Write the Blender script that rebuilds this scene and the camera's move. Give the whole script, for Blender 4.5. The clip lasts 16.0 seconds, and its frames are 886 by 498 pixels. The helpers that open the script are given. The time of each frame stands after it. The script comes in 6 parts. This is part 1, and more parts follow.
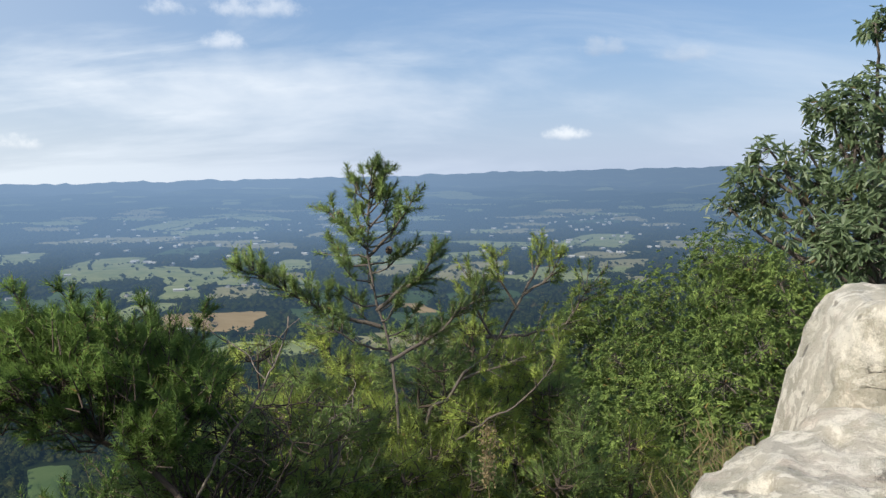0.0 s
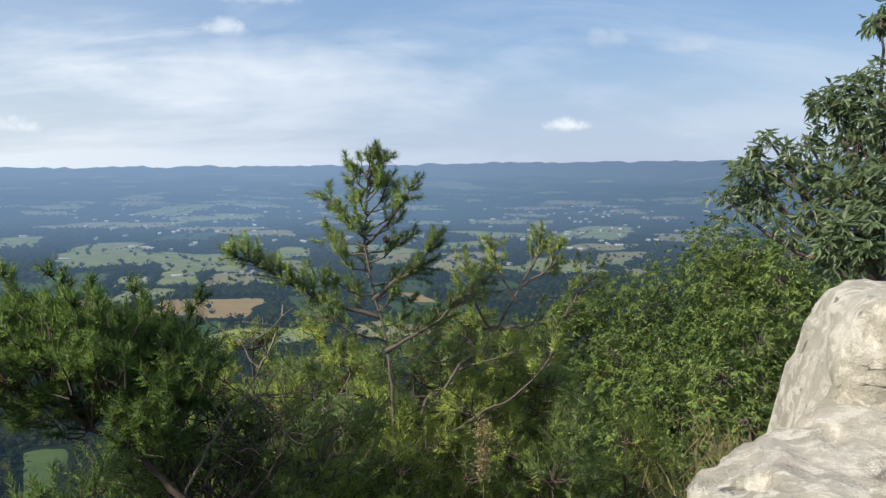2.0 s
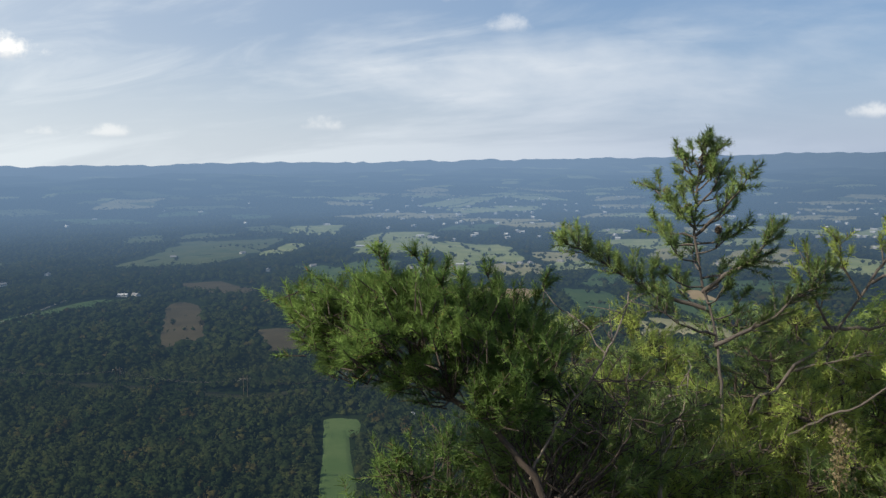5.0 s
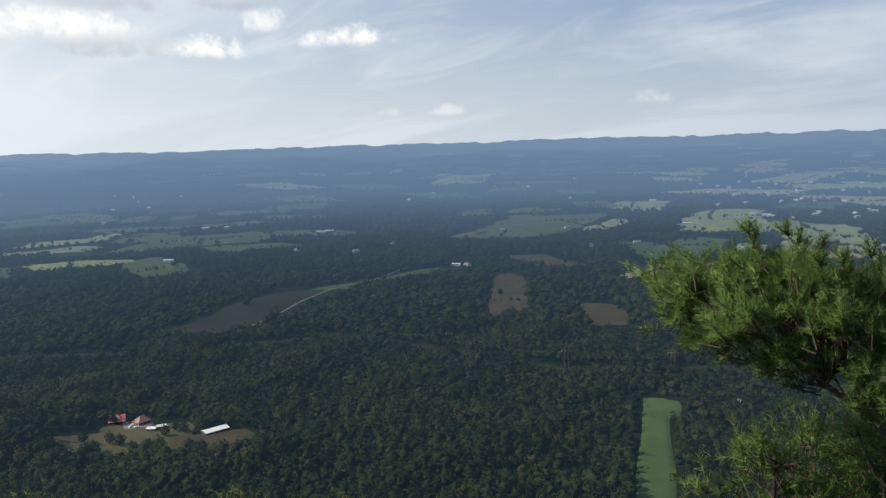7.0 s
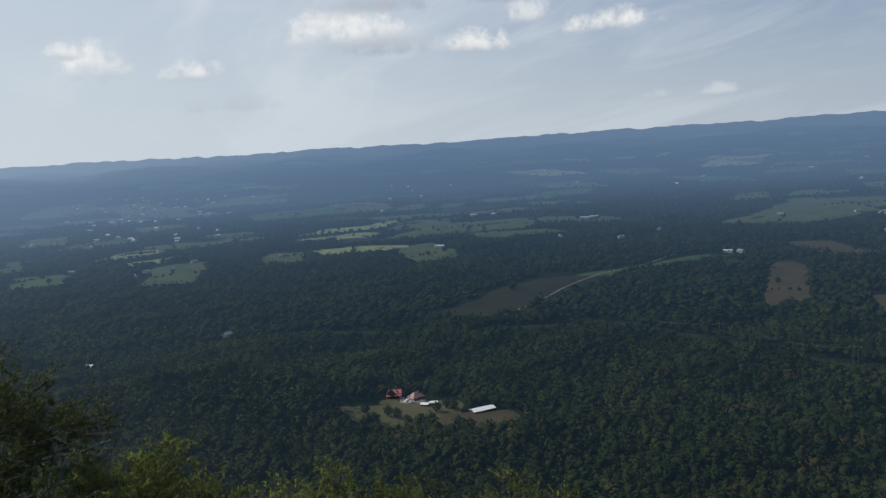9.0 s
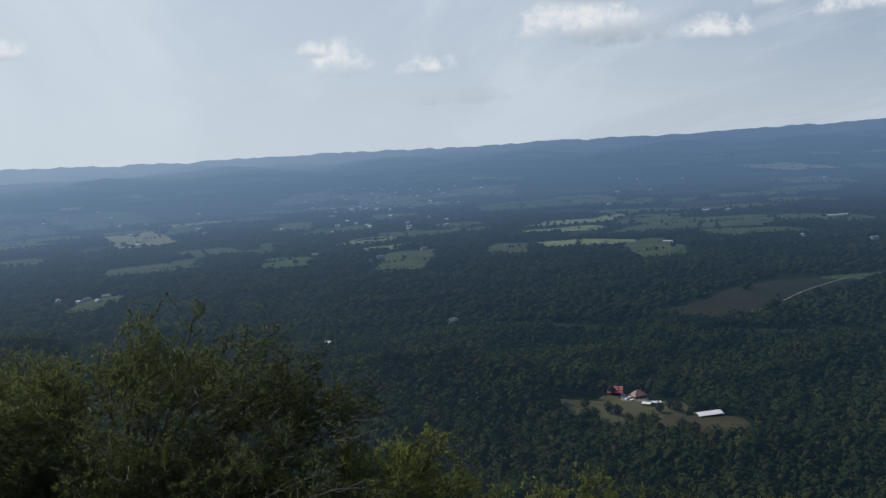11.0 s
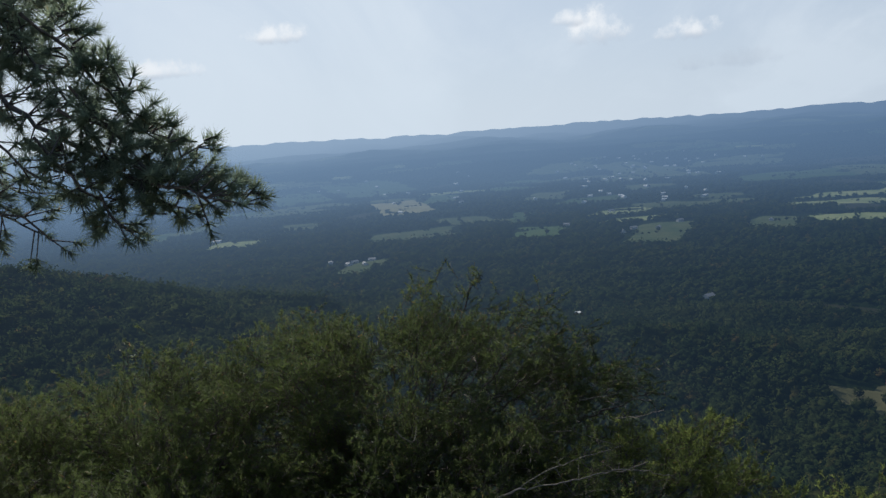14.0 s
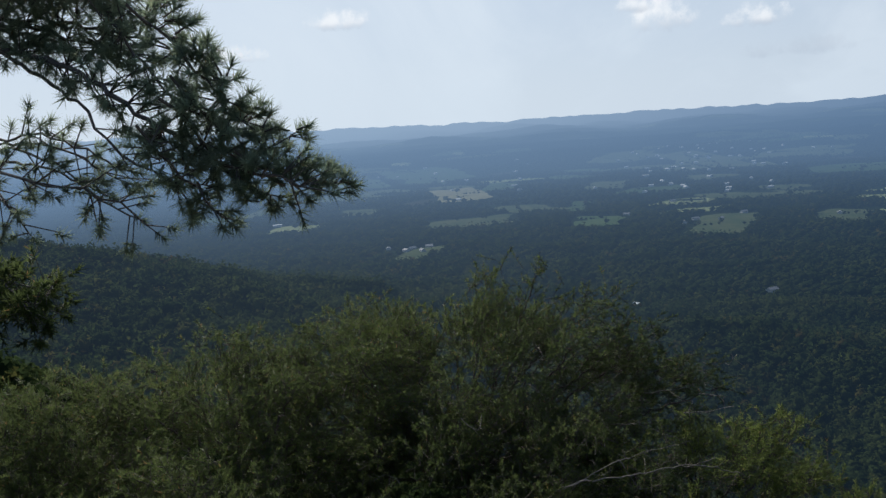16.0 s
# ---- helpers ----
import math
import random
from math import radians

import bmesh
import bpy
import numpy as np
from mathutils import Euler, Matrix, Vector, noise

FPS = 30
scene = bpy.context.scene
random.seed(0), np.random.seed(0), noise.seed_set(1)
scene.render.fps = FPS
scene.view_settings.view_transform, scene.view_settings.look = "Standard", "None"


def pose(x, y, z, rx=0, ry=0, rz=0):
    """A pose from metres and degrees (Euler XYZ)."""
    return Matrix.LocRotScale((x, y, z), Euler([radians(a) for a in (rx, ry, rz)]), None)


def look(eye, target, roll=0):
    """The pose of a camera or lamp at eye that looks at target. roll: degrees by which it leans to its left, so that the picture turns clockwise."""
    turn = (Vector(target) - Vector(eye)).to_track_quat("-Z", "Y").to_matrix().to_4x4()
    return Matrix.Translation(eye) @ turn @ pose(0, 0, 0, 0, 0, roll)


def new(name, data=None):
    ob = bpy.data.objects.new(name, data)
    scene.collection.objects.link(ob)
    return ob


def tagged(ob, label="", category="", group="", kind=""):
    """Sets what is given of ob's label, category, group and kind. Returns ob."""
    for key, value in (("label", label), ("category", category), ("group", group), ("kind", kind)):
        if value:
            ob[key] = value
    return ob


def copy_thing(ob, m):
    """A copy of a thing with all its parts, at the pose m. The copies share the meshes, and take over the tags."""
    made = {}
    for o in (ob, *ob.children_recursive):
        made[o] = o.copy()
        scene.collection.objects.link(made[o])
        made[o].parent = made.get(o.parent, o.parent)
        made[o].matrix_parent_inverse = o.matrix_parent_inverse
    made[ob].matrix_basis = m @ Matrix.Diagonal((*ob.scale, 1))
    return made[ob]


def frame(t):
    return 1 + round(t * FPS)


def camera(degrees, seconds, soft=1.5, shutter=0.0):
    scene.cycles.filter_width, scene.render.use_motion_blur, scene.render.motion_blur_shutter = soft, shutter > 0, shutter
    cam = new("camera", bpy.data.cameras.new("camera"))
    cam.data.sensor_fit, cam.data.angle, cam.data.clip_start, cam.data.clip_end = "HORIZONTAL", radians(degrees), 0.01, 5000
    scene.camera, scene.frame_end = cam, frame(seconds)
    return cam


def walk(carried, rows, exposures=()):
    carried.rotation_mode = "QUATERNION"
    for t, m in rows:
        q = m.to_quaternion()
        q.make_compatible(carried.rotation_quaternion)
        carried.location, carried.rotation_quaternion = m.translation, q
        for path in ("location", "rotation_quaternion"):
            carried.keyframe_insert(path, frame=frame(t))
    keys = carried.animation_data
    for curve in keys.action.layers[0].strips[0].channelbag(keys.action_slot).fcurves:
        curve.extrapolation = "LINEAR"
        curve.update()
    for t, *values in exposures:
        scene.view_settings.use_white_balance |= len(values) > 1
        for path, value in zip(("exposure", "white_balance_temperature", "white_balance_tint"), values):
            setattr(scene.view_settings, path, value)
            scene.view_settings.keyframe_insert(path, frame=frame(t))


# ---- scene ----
cam = camera(55.42, 16.0, soft=1.45)
walk(cam, [
    (0.0, pose(-0.000, 0.000, -0.000, 85.14, 0.87, -3.52)),
    (0.5, pose(0.006, 0.027, -0.016, 84.17, 1.00, -3.31)),
    (1.0, pose(0.005, 0.031, -0.024, 83.59, 0.77, -3.27)),
    (1.5, pose(0.009, 0.038, -0.019, 83.88, 0.39, -3.40)),
    (2.0, pose(0.007, 0.053, -0.005, 84.45, -0.02, -3.54)),
    (2.5, pose(-0.013, 0.062, -0.003, 84.57, -0.17, -2.72)),
    (3.0, pose(-0.042, 0.043, -0.006, 84.33, -0.06, -0.62)),
    (5.5, pose(-0.332, -0.039, -0.027, 83.58, 0.97, 20.22)),
    (6.0, pose(-0.373, -0.117, -0.021, 82.89, 1.57, 25.98)),
    (6.5, pose(-0.392, -0.183, -0.012, 82.55, 1.35, 32.71)),
    (7.0, pose(-0.384, -0.183, -0.012, 82.72, 1.43, 36.86)),
    (7.5, pose(-0.407, -0.184, -0.012, 82.75, 2.18, 40.88)),
    (8.0, pose(-0.440, -0.191, -0.015, 82.87, 2.87, 45.64)),
    (8.5, pose(-0.487, -0.201, -0.017, 82.70, 3.31, 50.62)),
    (9.0, pose(-0.545, -0.213, -0.019, 82.55, 3.66, 54.53)),
    (11.5, pose(-1.316, -0.408, -0.038, 82.64, 3.87, 73.37)),
    (12.0, pose(-1.330, -0.440, -0.047, 82.09, 4.21, 76.73)),
    (12.5, pose(-1.339, -0.506, -0.043, 81.97, 3.86, 80.22)),
    (13.0, pose(-1.428, -0.546, -0.047, 82.09, 3.59, 83.18)),
    (13.5, pose(-1.503, -0.574, -0.047, 82.07, 4.17, 85.41)),
    (14.0, pose(-1.525, -0.593, -0.036, 82.16, 4.61, 86.85)),
    (14.5, pose(-1.536, -0.623, -0.016, 82.21, 4.64, 87.79)),
    (15.0, pose(-1.546, -0.621, -0.023, 81.90, 4.11, 87.34)),
    (15.5, pose(-1.544, -0.630, -0.015, 81.97, 3.71, 88.06)),
    (16.0, pose(-1.525, -0.682, -0.018, 81.60, 4.12, 90.86)),
], exposures=[(0.0, 0.30, 6700, 10), (3.0, 0.28, 6750, 10), (5.5, 0.03, 6800, 10), (7.0, -0.04, 6700, 10), (8.0, -0.28, 6500, 10), (8.5, -0.30, 6450, 10), (9.0, -0.43, 6400, 10), (11.5, -0.53, 6200, 10), (12.0, -0.68, 6180, 10), (12.5, -0.53, 6150, 10), (16.0, -0.30, 6100, 10)])

# ---- sky, sun ----
SUN_AZ, SUN_EL = 125.0, 40.0


def way(az, el=0.0):
    """The direction at az degrees to the left of north (+y) and el degrees up."""
    a, e = radians(az), radians(el)
    return Vector((-math.sin(a) * math.cos(e), math.cos(a) * math.cos(e), math.sin(e)))


sun = new("sun", bpy.data.lights.new("sun", "SUN"))
sun.data.energy, sun.data.angle, sun.data.color = 4.4, radians(0.6), (1.0, 0.93, 0.82)
sun.matrix_world = look(way(SUN_AZ, SUN_EL) * 50, (0, 0, 0))

world = bpy.data.worlds.new("sky")
scene.world = world
world.use_nodes = True
wt = world.node_tree
wt.nodes.clear()


class Nodes:
    """Short calls for building a node tree."""

    def __init__(self, tree):
        self.tree = tree

    def add(self, kind, **values):
        n = self.tree.nodes.new(kind)
        for k, v in values.items():
            if k in n.inputs.keys():
                self.put(n.inputs[k], v)
        return n

    def put(self, socket, v):
        if isinstance(v, bpy.types.NodeSocket):
            self.tree.links.new(v, socket)
        elif socket.type == "RGBA" and len(v) == 3:
            socket.default_value = (*v, 1)
        else:
            socket.default_value = v

    def math(self, op, a, b=0.0, c=0.0, clamp=False):
        n = self.tree.nodes.new("ShaderNodeMath")
        n.operation, n.use_clamp = op, clamp
        for i, v in enumerate((a, b, c)):
            self.put(n.inputs[i], v)
        return n.outputs[0]

    def vec(self, op, a, b=(0, 0, 0)):
        n = self.tree.nodes.new("ShaderNodeVectorMath")
        n.operation = op
        self.put(n.inputs[0], a)
        if op == "SCALE":
            self.put(n.inputs["Scale"], b)
        else:
            self.put(n.inputs[1], b)
        return n.outputs["Value"] if op in ("DOT_PRODUCT", "LENGTH") else n.outputs[0]

    def mix(self, f, a, b, blend="MIX"):
        n = self.tree.nodes.new("ShaderNodeMix")
        n.data_type, n.blend_type = "RGBA", blend
        self.put(n.inputs[0], f)
        self.put(n.inputs[6], a)
        self.put(n.inputs[7], b)
        return n.outputs[2]

    def noise(self, v, scale, detail=4.0, rough=0.55, warp=0.0):
        n = self.tree.nodes.new("ShaderNodeTexNoise")
        if v is not None:
            self.put(n.inputs["Vector"], v)
        n.inputs["Scale"].default_value, n.inputs["Detail"].default_value = scale, detail
        n.inputs["Roughness"].default_value, n.inputs["Distortion"].default_value = rough, warp
        return n.outputs["Fac"]

    def ramp(self, f, *stops):
        n = self.tree.nodes.new("ShaderNodeValToRGB")
        self.put(n.inputs[0], f)
        e = n.color_ramp.elements
        while len(e) < len(stops):
            e.new(0.5)
        for x, (p, c) in zip(e, stops):
            x.position, x.color = p, (*c, 1) if not isinstance(c, float) else (c, c, c, 1)
        return n.outputs["Color"]

    def smooth(self, f, lo, hi):
        n = self.tree.nodes.new("ShaderNodeMapRange")
        n.interpolation_type = "SMOOTHSTEP"
        for i, v in enumerate((f, lo, hi)):
            self.put(n.inputs[i], v)
        return n.outputs[0]


w = Nodes(wt)
sky = wt.nodes.new("ShaderNodeTexSky")
sky.sky_type, sky.sun_disc = "NISHITA", False
sky.sun_elevation, sky.sun_rotation = radians(SUN_EL), radians(360 - SUN_AZ)
sky.altitude, sky.air_density, sky.dust_density, sky.ozone_density = 400, 1.0, 1.2, 1.5
ray = w.add("ShaderNodeTexCoord").outputs["Generated"]
sep = w.add("ShaderNodeSeparateXYZ", Vector=ray)
up = sep.outputs[2]
base = w.mix(0.5, w.vec("SCALE", sky.outputs[0], 0.085), (0.215, 0.385, 0.70))
# high thin cloud, as a sheet far above: long pale bands
flat = w.vec("SCALE", ray, w.math("DIVIDE", 1.0, w.math("ADD", w.math("MAXIMUM", up, 0.0), 0.30)))
turn = w.add("ShaderNodeMapping", Vector=flat, Rotation=(0, 0, radians(-35)), Scale=(0.55, 1.1, 0.0))
veil = w.smooth(w.noise(turn.outputs[0], 0.95, 7.0, 0.54, 0.6), 0.46, 0.64)
turn2 = w.add("ShaderNodeMapping", Vector=flat, Rotation=(0, 0, radians(-20)), Scale=(1.2, 3.0, 0.0))
fine = w.smooth(w.noise(turn2.outputs[0], 1.3, 6.0, 0.6, 0.8), 0.45, 0.8)
# towards the sun the veil is thicker
near_sun = w.smooth(w.vec("DOT_PRODUCT", ray, tuple(way(SUN_AZ - 12, 18))), -0.10, 1.05)
cover = w.math("MULTIPLY", w.smooth(w.vec("DOT_PRODUCT", ray, tuple(way(44, 9))), 0.72, 1.0), w.math("ADD", 0.22, w.math("MULTIPLY", fine, 0.3)))
veil = w.math("ADD", w.math("ADD", cover, w.math("MULTIPLY", veil, w.math("ADD", 0.40, w.math("MULTIPLY", w.smooth(w.vec("DOT_PRODUCT", ray, tuple(way(50))), 0.2, 0.9), 0.52)))), w.math("MULTIPLY", fine, 0.22))
veil = w.math("MINIMUM", veil, 0.95)
veil = w.math("SUBTRACT", 1.0, w.math("MULTIPLY", w.math("SUBTRACT", 1.0, veil), w.math("SUBTRACT", 1.0, w.math("MULTIPLY", near_sun, 0.78))))
white = w.mix(near_sun, (0.66, 0.74, 0.84), (0.89, 0.97, 1.03))
sky_col = w.mix(veil, base, white)
# pale air along the horizon
low = w.math("SUBTRACT", 1.0, w.smooth(up, -0.02, 0.16))
hazy = w.smooth(w.vec("DOT_PRODUCT", ray, tuple(way(58))), 0.45, 0.95)
sky_col = w.mix(w.math("MULTIPLY", low, 0.72), sky_col, w.mix(near_sun, w.mix(hazy, (0.46, 0.55, 0.71), (0.66, 0.74, 0.81)), (0.84, 0.93, 0.99)))
# small fair-weather clouds: where, and width and height, in degrees
WHITE_CLOUDS = (  # the last figure: how thick
    (43.0, 6.7, 2.7, 0.7, 1.0),
    (52.3, 6.0, 2.6, 0.7, 1.0),
    (60.1, 7.1, 4.2, 1.2, 0.95),
    (48.4, 7.7, 1.3, 0.8, 0.7),
    (36.4, 1.9, 1.4, 0.35, 0.35),
    (40.4, 1.9, 1.0, 0.3, 0.3),
    (97.2, 7.0, 2.0, 0.6, 0.9),
    (104.5, 5.2, 2.0, 0.5, 0.8),
    (76.1, 5.6, 2.1, 1.0, 1.0),
    (78.0, 6.6, 1.3, 0.5, 0.8),
    (70.4, 5.1, 1.9, 0.6, 0.9),
    (-11.7, 2.7, 1.5, 0.4, 0.42),
    (10.7, 8.8, 1.4, 0.5, 0.32),
    (13.9, 10.8, 1.6, 0.5, 0.28),
    (8.3, 10.9, 3.0, 0.6, 0.28),
    (23.1, 2.4, 1.4, 0.5, 0.35),
)
GREY_CLOUDS = (
    (57.6, 6.2, 3.4, 0.7, 0.6),
    (58.1, 9.1, 4.2, 0.9, 0.65),
    (50.3, 9.2, 2.8, 0.7, 0.6),
    (67.9, 3.0, 3.1, 0.5, 0.3),
    (-14.3, 8.2, 2.0, 0.5, 0.3),
    (-19.5, 7.6, 2.0, 0.5, 0.3),
)
lump = w.noise(ray, 24.0, 6.0, 0.62)
lump2 = w.noise(ray, 60.0, 5.0, 0.65)
edge = w.math("ADD", w.math("MULTIPLY", lump, 3.0), w.math("MULTIPLY", lump2, 2.2))
for (az, el, wide, high, thickness), lit in [(c, 1) for c in WHITE_CLOUDS] + [(c, 0) for c in GREY_CLOUDS]:
    mid = way(az, el)
    side = Vector((0, 0, 1)).cross(mid).normalized()
    top = mid.cross(side)
    u = w.math("DIVIDE", w.vec("DOT_PRODUCT", ray, tuple(side)), radians(wide * 1.15))
    v = w.math("DIVIDE", w.vec("DOT_PRODUCT", ray, tuple(top)), radians(high * 1.7))
    front = w.math("GREATER_THAN", w.vec("DOT_PRODUCT", ray, tuple(mid)), 0.5)
    # flat below, heaped above
    v = w.math("MULTIPLY", v, w.math("ADD", 1.0, w.math("MULTIPLY", w.math("LESS_THAN", v, 0.0), 0.8)))
    d = w.math("ADD", w.math("MULTIPLY", u, u), w.math("MULTIPLY", v, v))
    f = w.math("SUBTRACT", w.math("ADD", 0.55, w.math("SUBTRACT", edge, 2.6)), d)
    f = w.math("MULTIPLY", w.smooth(f, -0.50, 0.95), front)
    shade = w.smooth(w.math("ADD", v, w.math("MULTIPLY", lump, 0.8)), -0.5, 0.7)
    col = w.mix(shade, (0.62, 0.68, 0.76), (1.14, 1.14, 1.12)) if lit > 0.5 else w.mix(shade, (0.40, 0.46, 0.57), (0.60, 0.65, 0.72))
    sky_col = w.mix(w.math("MULTIPLY", f, thickness), sky_col, col)
back = w.add("ShaderNodeBackground", Color=sky_col, Strength=1.0)
wt.links.new(back.outputs[0], w.add("ShaderNodeOutputWorld").inputs[0])


# ---- materials ----
def material(name, build):
    m = bpy.data.materials.new(name)
    m.use_nodes = True
    n = Nodes(m.node_tree)
    p = m.node_tree.nodes["Principled BSDF"]
    build(n, p)
    return m


def bump(n, p, height, strength, distance):
    b = n.add("ShaderNodeBump", Strength=strength, Distance=distance, Height=height)
    n.put(p.inputs["Normal"], b.outputs[0])


# haze colours painted as emission; the near tone kept dim for cloud shade
HAZE_NEAR, HAZE, HAZE_FAR = (0.039, 0.074, 0.120), (0.146, 0.243, 0.388), (0.192, 0.300, 0.462)
HAZE_SUN_NEAR, HAZE_SUN, HAZE_SUN_FAR = (0.082, 0.127, 0.186), (0.212, 0.326, 0.480), (0.412, 0.555, 0.725)


def leaf_mass(n, p, col):
    """Foliage lit as the mass that it forms, whichever way its single blades lie."""
    out = n.add("ShaderNodeAttribute")
    out.attribute_name = "out"
    n.put(p.inputs["Normal"], out.outputs["Vector"])
    through_ = n.add("ShaderNodeBsdfTranslucent", Color=col, Normal=n.vec("SCALE", out.outputs["Vector"], -1.0))
    both = n.add("ShaderNodeAddShader")
    n.tree.links.new(p.outputs[0], both.inputs[0])
    n.tree.links.new(through_.outputs[0], both.inputs[1])
    return both.outputs[0]


def painted_haze(n, p, plan, start=100.0, depth=2250.0, shader=None):
    """Mixes painted haze over a surface as emission, stronger with distance, brighter towards the sun."""
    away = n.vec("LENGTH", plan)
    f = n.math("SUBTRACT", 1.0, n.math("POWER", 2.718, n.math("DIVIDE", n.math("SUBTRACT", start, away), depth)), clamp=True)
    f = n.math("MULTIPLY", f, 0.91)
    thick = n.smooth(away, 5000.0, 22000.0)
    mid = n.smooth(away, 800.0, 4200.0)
    col = n.mix(thick, n.mix(mid, HAZE_NEAR, HAZE), HAZE_FAR)
    bright = n.mix(thick, n.mix(mid, HAZE_SUN_NEAR, HAZE_SUN), HAZE_SUN_FAR)
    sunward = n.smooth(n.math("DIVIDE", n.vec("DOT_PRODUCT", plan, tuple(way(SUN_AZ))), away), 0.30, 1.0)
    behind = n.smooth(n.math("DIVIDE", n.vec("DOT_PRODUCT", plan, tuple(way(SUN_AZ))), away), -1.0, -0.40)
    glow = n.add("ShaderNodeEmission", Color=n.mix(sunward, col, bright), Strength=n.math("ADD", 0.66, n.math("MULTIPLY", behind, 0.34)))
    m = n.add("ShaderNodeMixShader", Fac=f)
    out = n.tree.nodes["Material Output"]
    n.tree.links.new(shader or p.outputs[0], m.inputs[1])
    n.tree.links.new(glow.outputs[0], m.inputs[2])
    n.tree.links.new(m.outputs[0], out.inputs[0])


def plan_of(n):
    a = n.add("ShaderNodeAttribute")
    a.attribute_name = "plan"
    return a.outputs["Vector"]


def plan_from_place(n):
    """The plan of what stands in the valley, from its place in the scene (far land is drawn in, see below)."""
    at_ = n.add("ShaderNodeNewGeometry").outputs["Position"]
    s = n.math("MAXIMUM", n.vec("LENGTH", at_), 1.0)
    q = n.math("SUBTRACT", 1.0, n.math("DIVIDE", n.math("MAXIMUM", n.math("SUBTRACT", s, 1500.0), 0.0), 3200.0))
    d = n.math("SUBTRACT", n.math("MINIMUM", s, 1500.0), n.math("MULTIPLY", n.math("LOGARITHM", n.math("MAXIMUM", q, 0.01), 2.718), 3200.0))
    return n.vec("SCALE", at_, n.math("DIVIDE", d, s))


def ground_build(far):
    def build(n, p):
        plan = plan_of(n)
        big = n.noise(plan, 0.0021, 4.0, 0.55, 0.4)
        fine = n.noise(plan, 0.03, 5.0, 0.6)
        wood = n.mix(fine, (0.009, 0.016, 0.006), (0.020, 0.028, 0.010))
        meadow = n.mix(fine, (0.075, 0.105, 0.044), (0.135, 0.150, 0.068))
        wide = n.noise(plan, 0.0007, 3.0, 0.6, 0.5)
        open_ = n.smooth(n.math("ADD", n.math("MULTIPLY", big, 0.7), n.math("MULTIPLY", wide, 0.4)), 0.60, 0.63)
        col = n.mix(n.math("MULTIPLY", open_, n.math("MULTIPLY", n.smooth(n.vec("LENGTH", plan), 7000.0, 9500.0), 0.6)), wood, meadow) if far else wood
        n.put(p.inputs["Base Color"], col)
        p.inputs["Roughness"].default_value, p.inputs["Specular IOR Level"].default_value = 1.0, 0.0
        bump(n, p, fine, 0.6, 3.0)
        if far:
            painted_haze(n, p, plan)
    return build


def woods_build(far, single=False):
    def build(n, p):
        plan = plan_from_place(n) if single else plan_of(n)
        # every crown has its own green
        tree = n.add("ShaderNodeObjectInfo").outputs["Random"] if single else n.add("ShaderNodeSeparateXYZ", Vector=plan).outputs[2]
        geo = n.add("ShaderNodeNewGeometry")
        patch = n.math("ADD", n.math("MULTIPLY", n.noise(plan, 0.011, 3.0, 0.6), 0.6), n.math("MULTIPLY", n.noise(plan, 0.0035, 3.0, 0.6, 0.6), 0.4))
        leafy = n.noise(geo.outputs["Position"], 0.55, 4.0, 0.7)
        g = n.ramp(tree, (0.0, (0.0085, 0.0145, 0.006)), (0.5, (0.0115, 0.0180, 0.0065)), (0.82, (0.018, 0.0240, 0.0075)), (0.96, (0.030, 0.030, 0.009)), (1.0, (0.038, 0.026, 0.011)))
        g = n.mix(n.math("MULTIPLY", n.smooth(patch, 0.44, 0.62), 0.7), g, (0.027, 0.032, 0.010))
        g = n.mix(n.math("MULTIPLY", n.smooth(leafy, 0.35, 0.70), 0.4), g, (0.008, 0.014, 0.006))
        g = n.mix(n.math("MULTIPLY", geo.outputs["Random Per Island"], 0.2), g, (0.026, 0.033, 0.011))
        n.put(p.inputs["Base Color"], g)
        p.inputs["Roughness"].default_value = 0.9
        p.inputs["Specular IOR Level"].default_value = 0.0
        mass = leaf_mass(n, p, g)
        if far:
            painted_haze(n, p, plan, shader=mass)
        else:
            n.tree.links.new(mass, n.tree.nodes["Material Output"].inputs[0])
    return build


def field_build(c0, c1, far=False):
    def build(n, p):
        plan = plan_of(n)
        a = n.noise(plan, 0.018, 4.0, 0.6)
        b = n.noise(plan, 0.35, 3.0, 0.6)
        col = n.mix(n.smooth(a, 0.32, 0.68), c0, c1)
        col = n.mix(n.math("MULTIPLY", b, 0.45), col, tuple(x * 0.6 for x in c0))
        n.put(p.inputs["Base Color"], col)
        p.inputs["Roughness"].default_value, p.inputs["Specular IOR Level"].default_value = 1.0, 0.05
        bump(n, p, b, 0.5, 0.4)
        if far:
            painted_haze(n, p, plan)
    return build


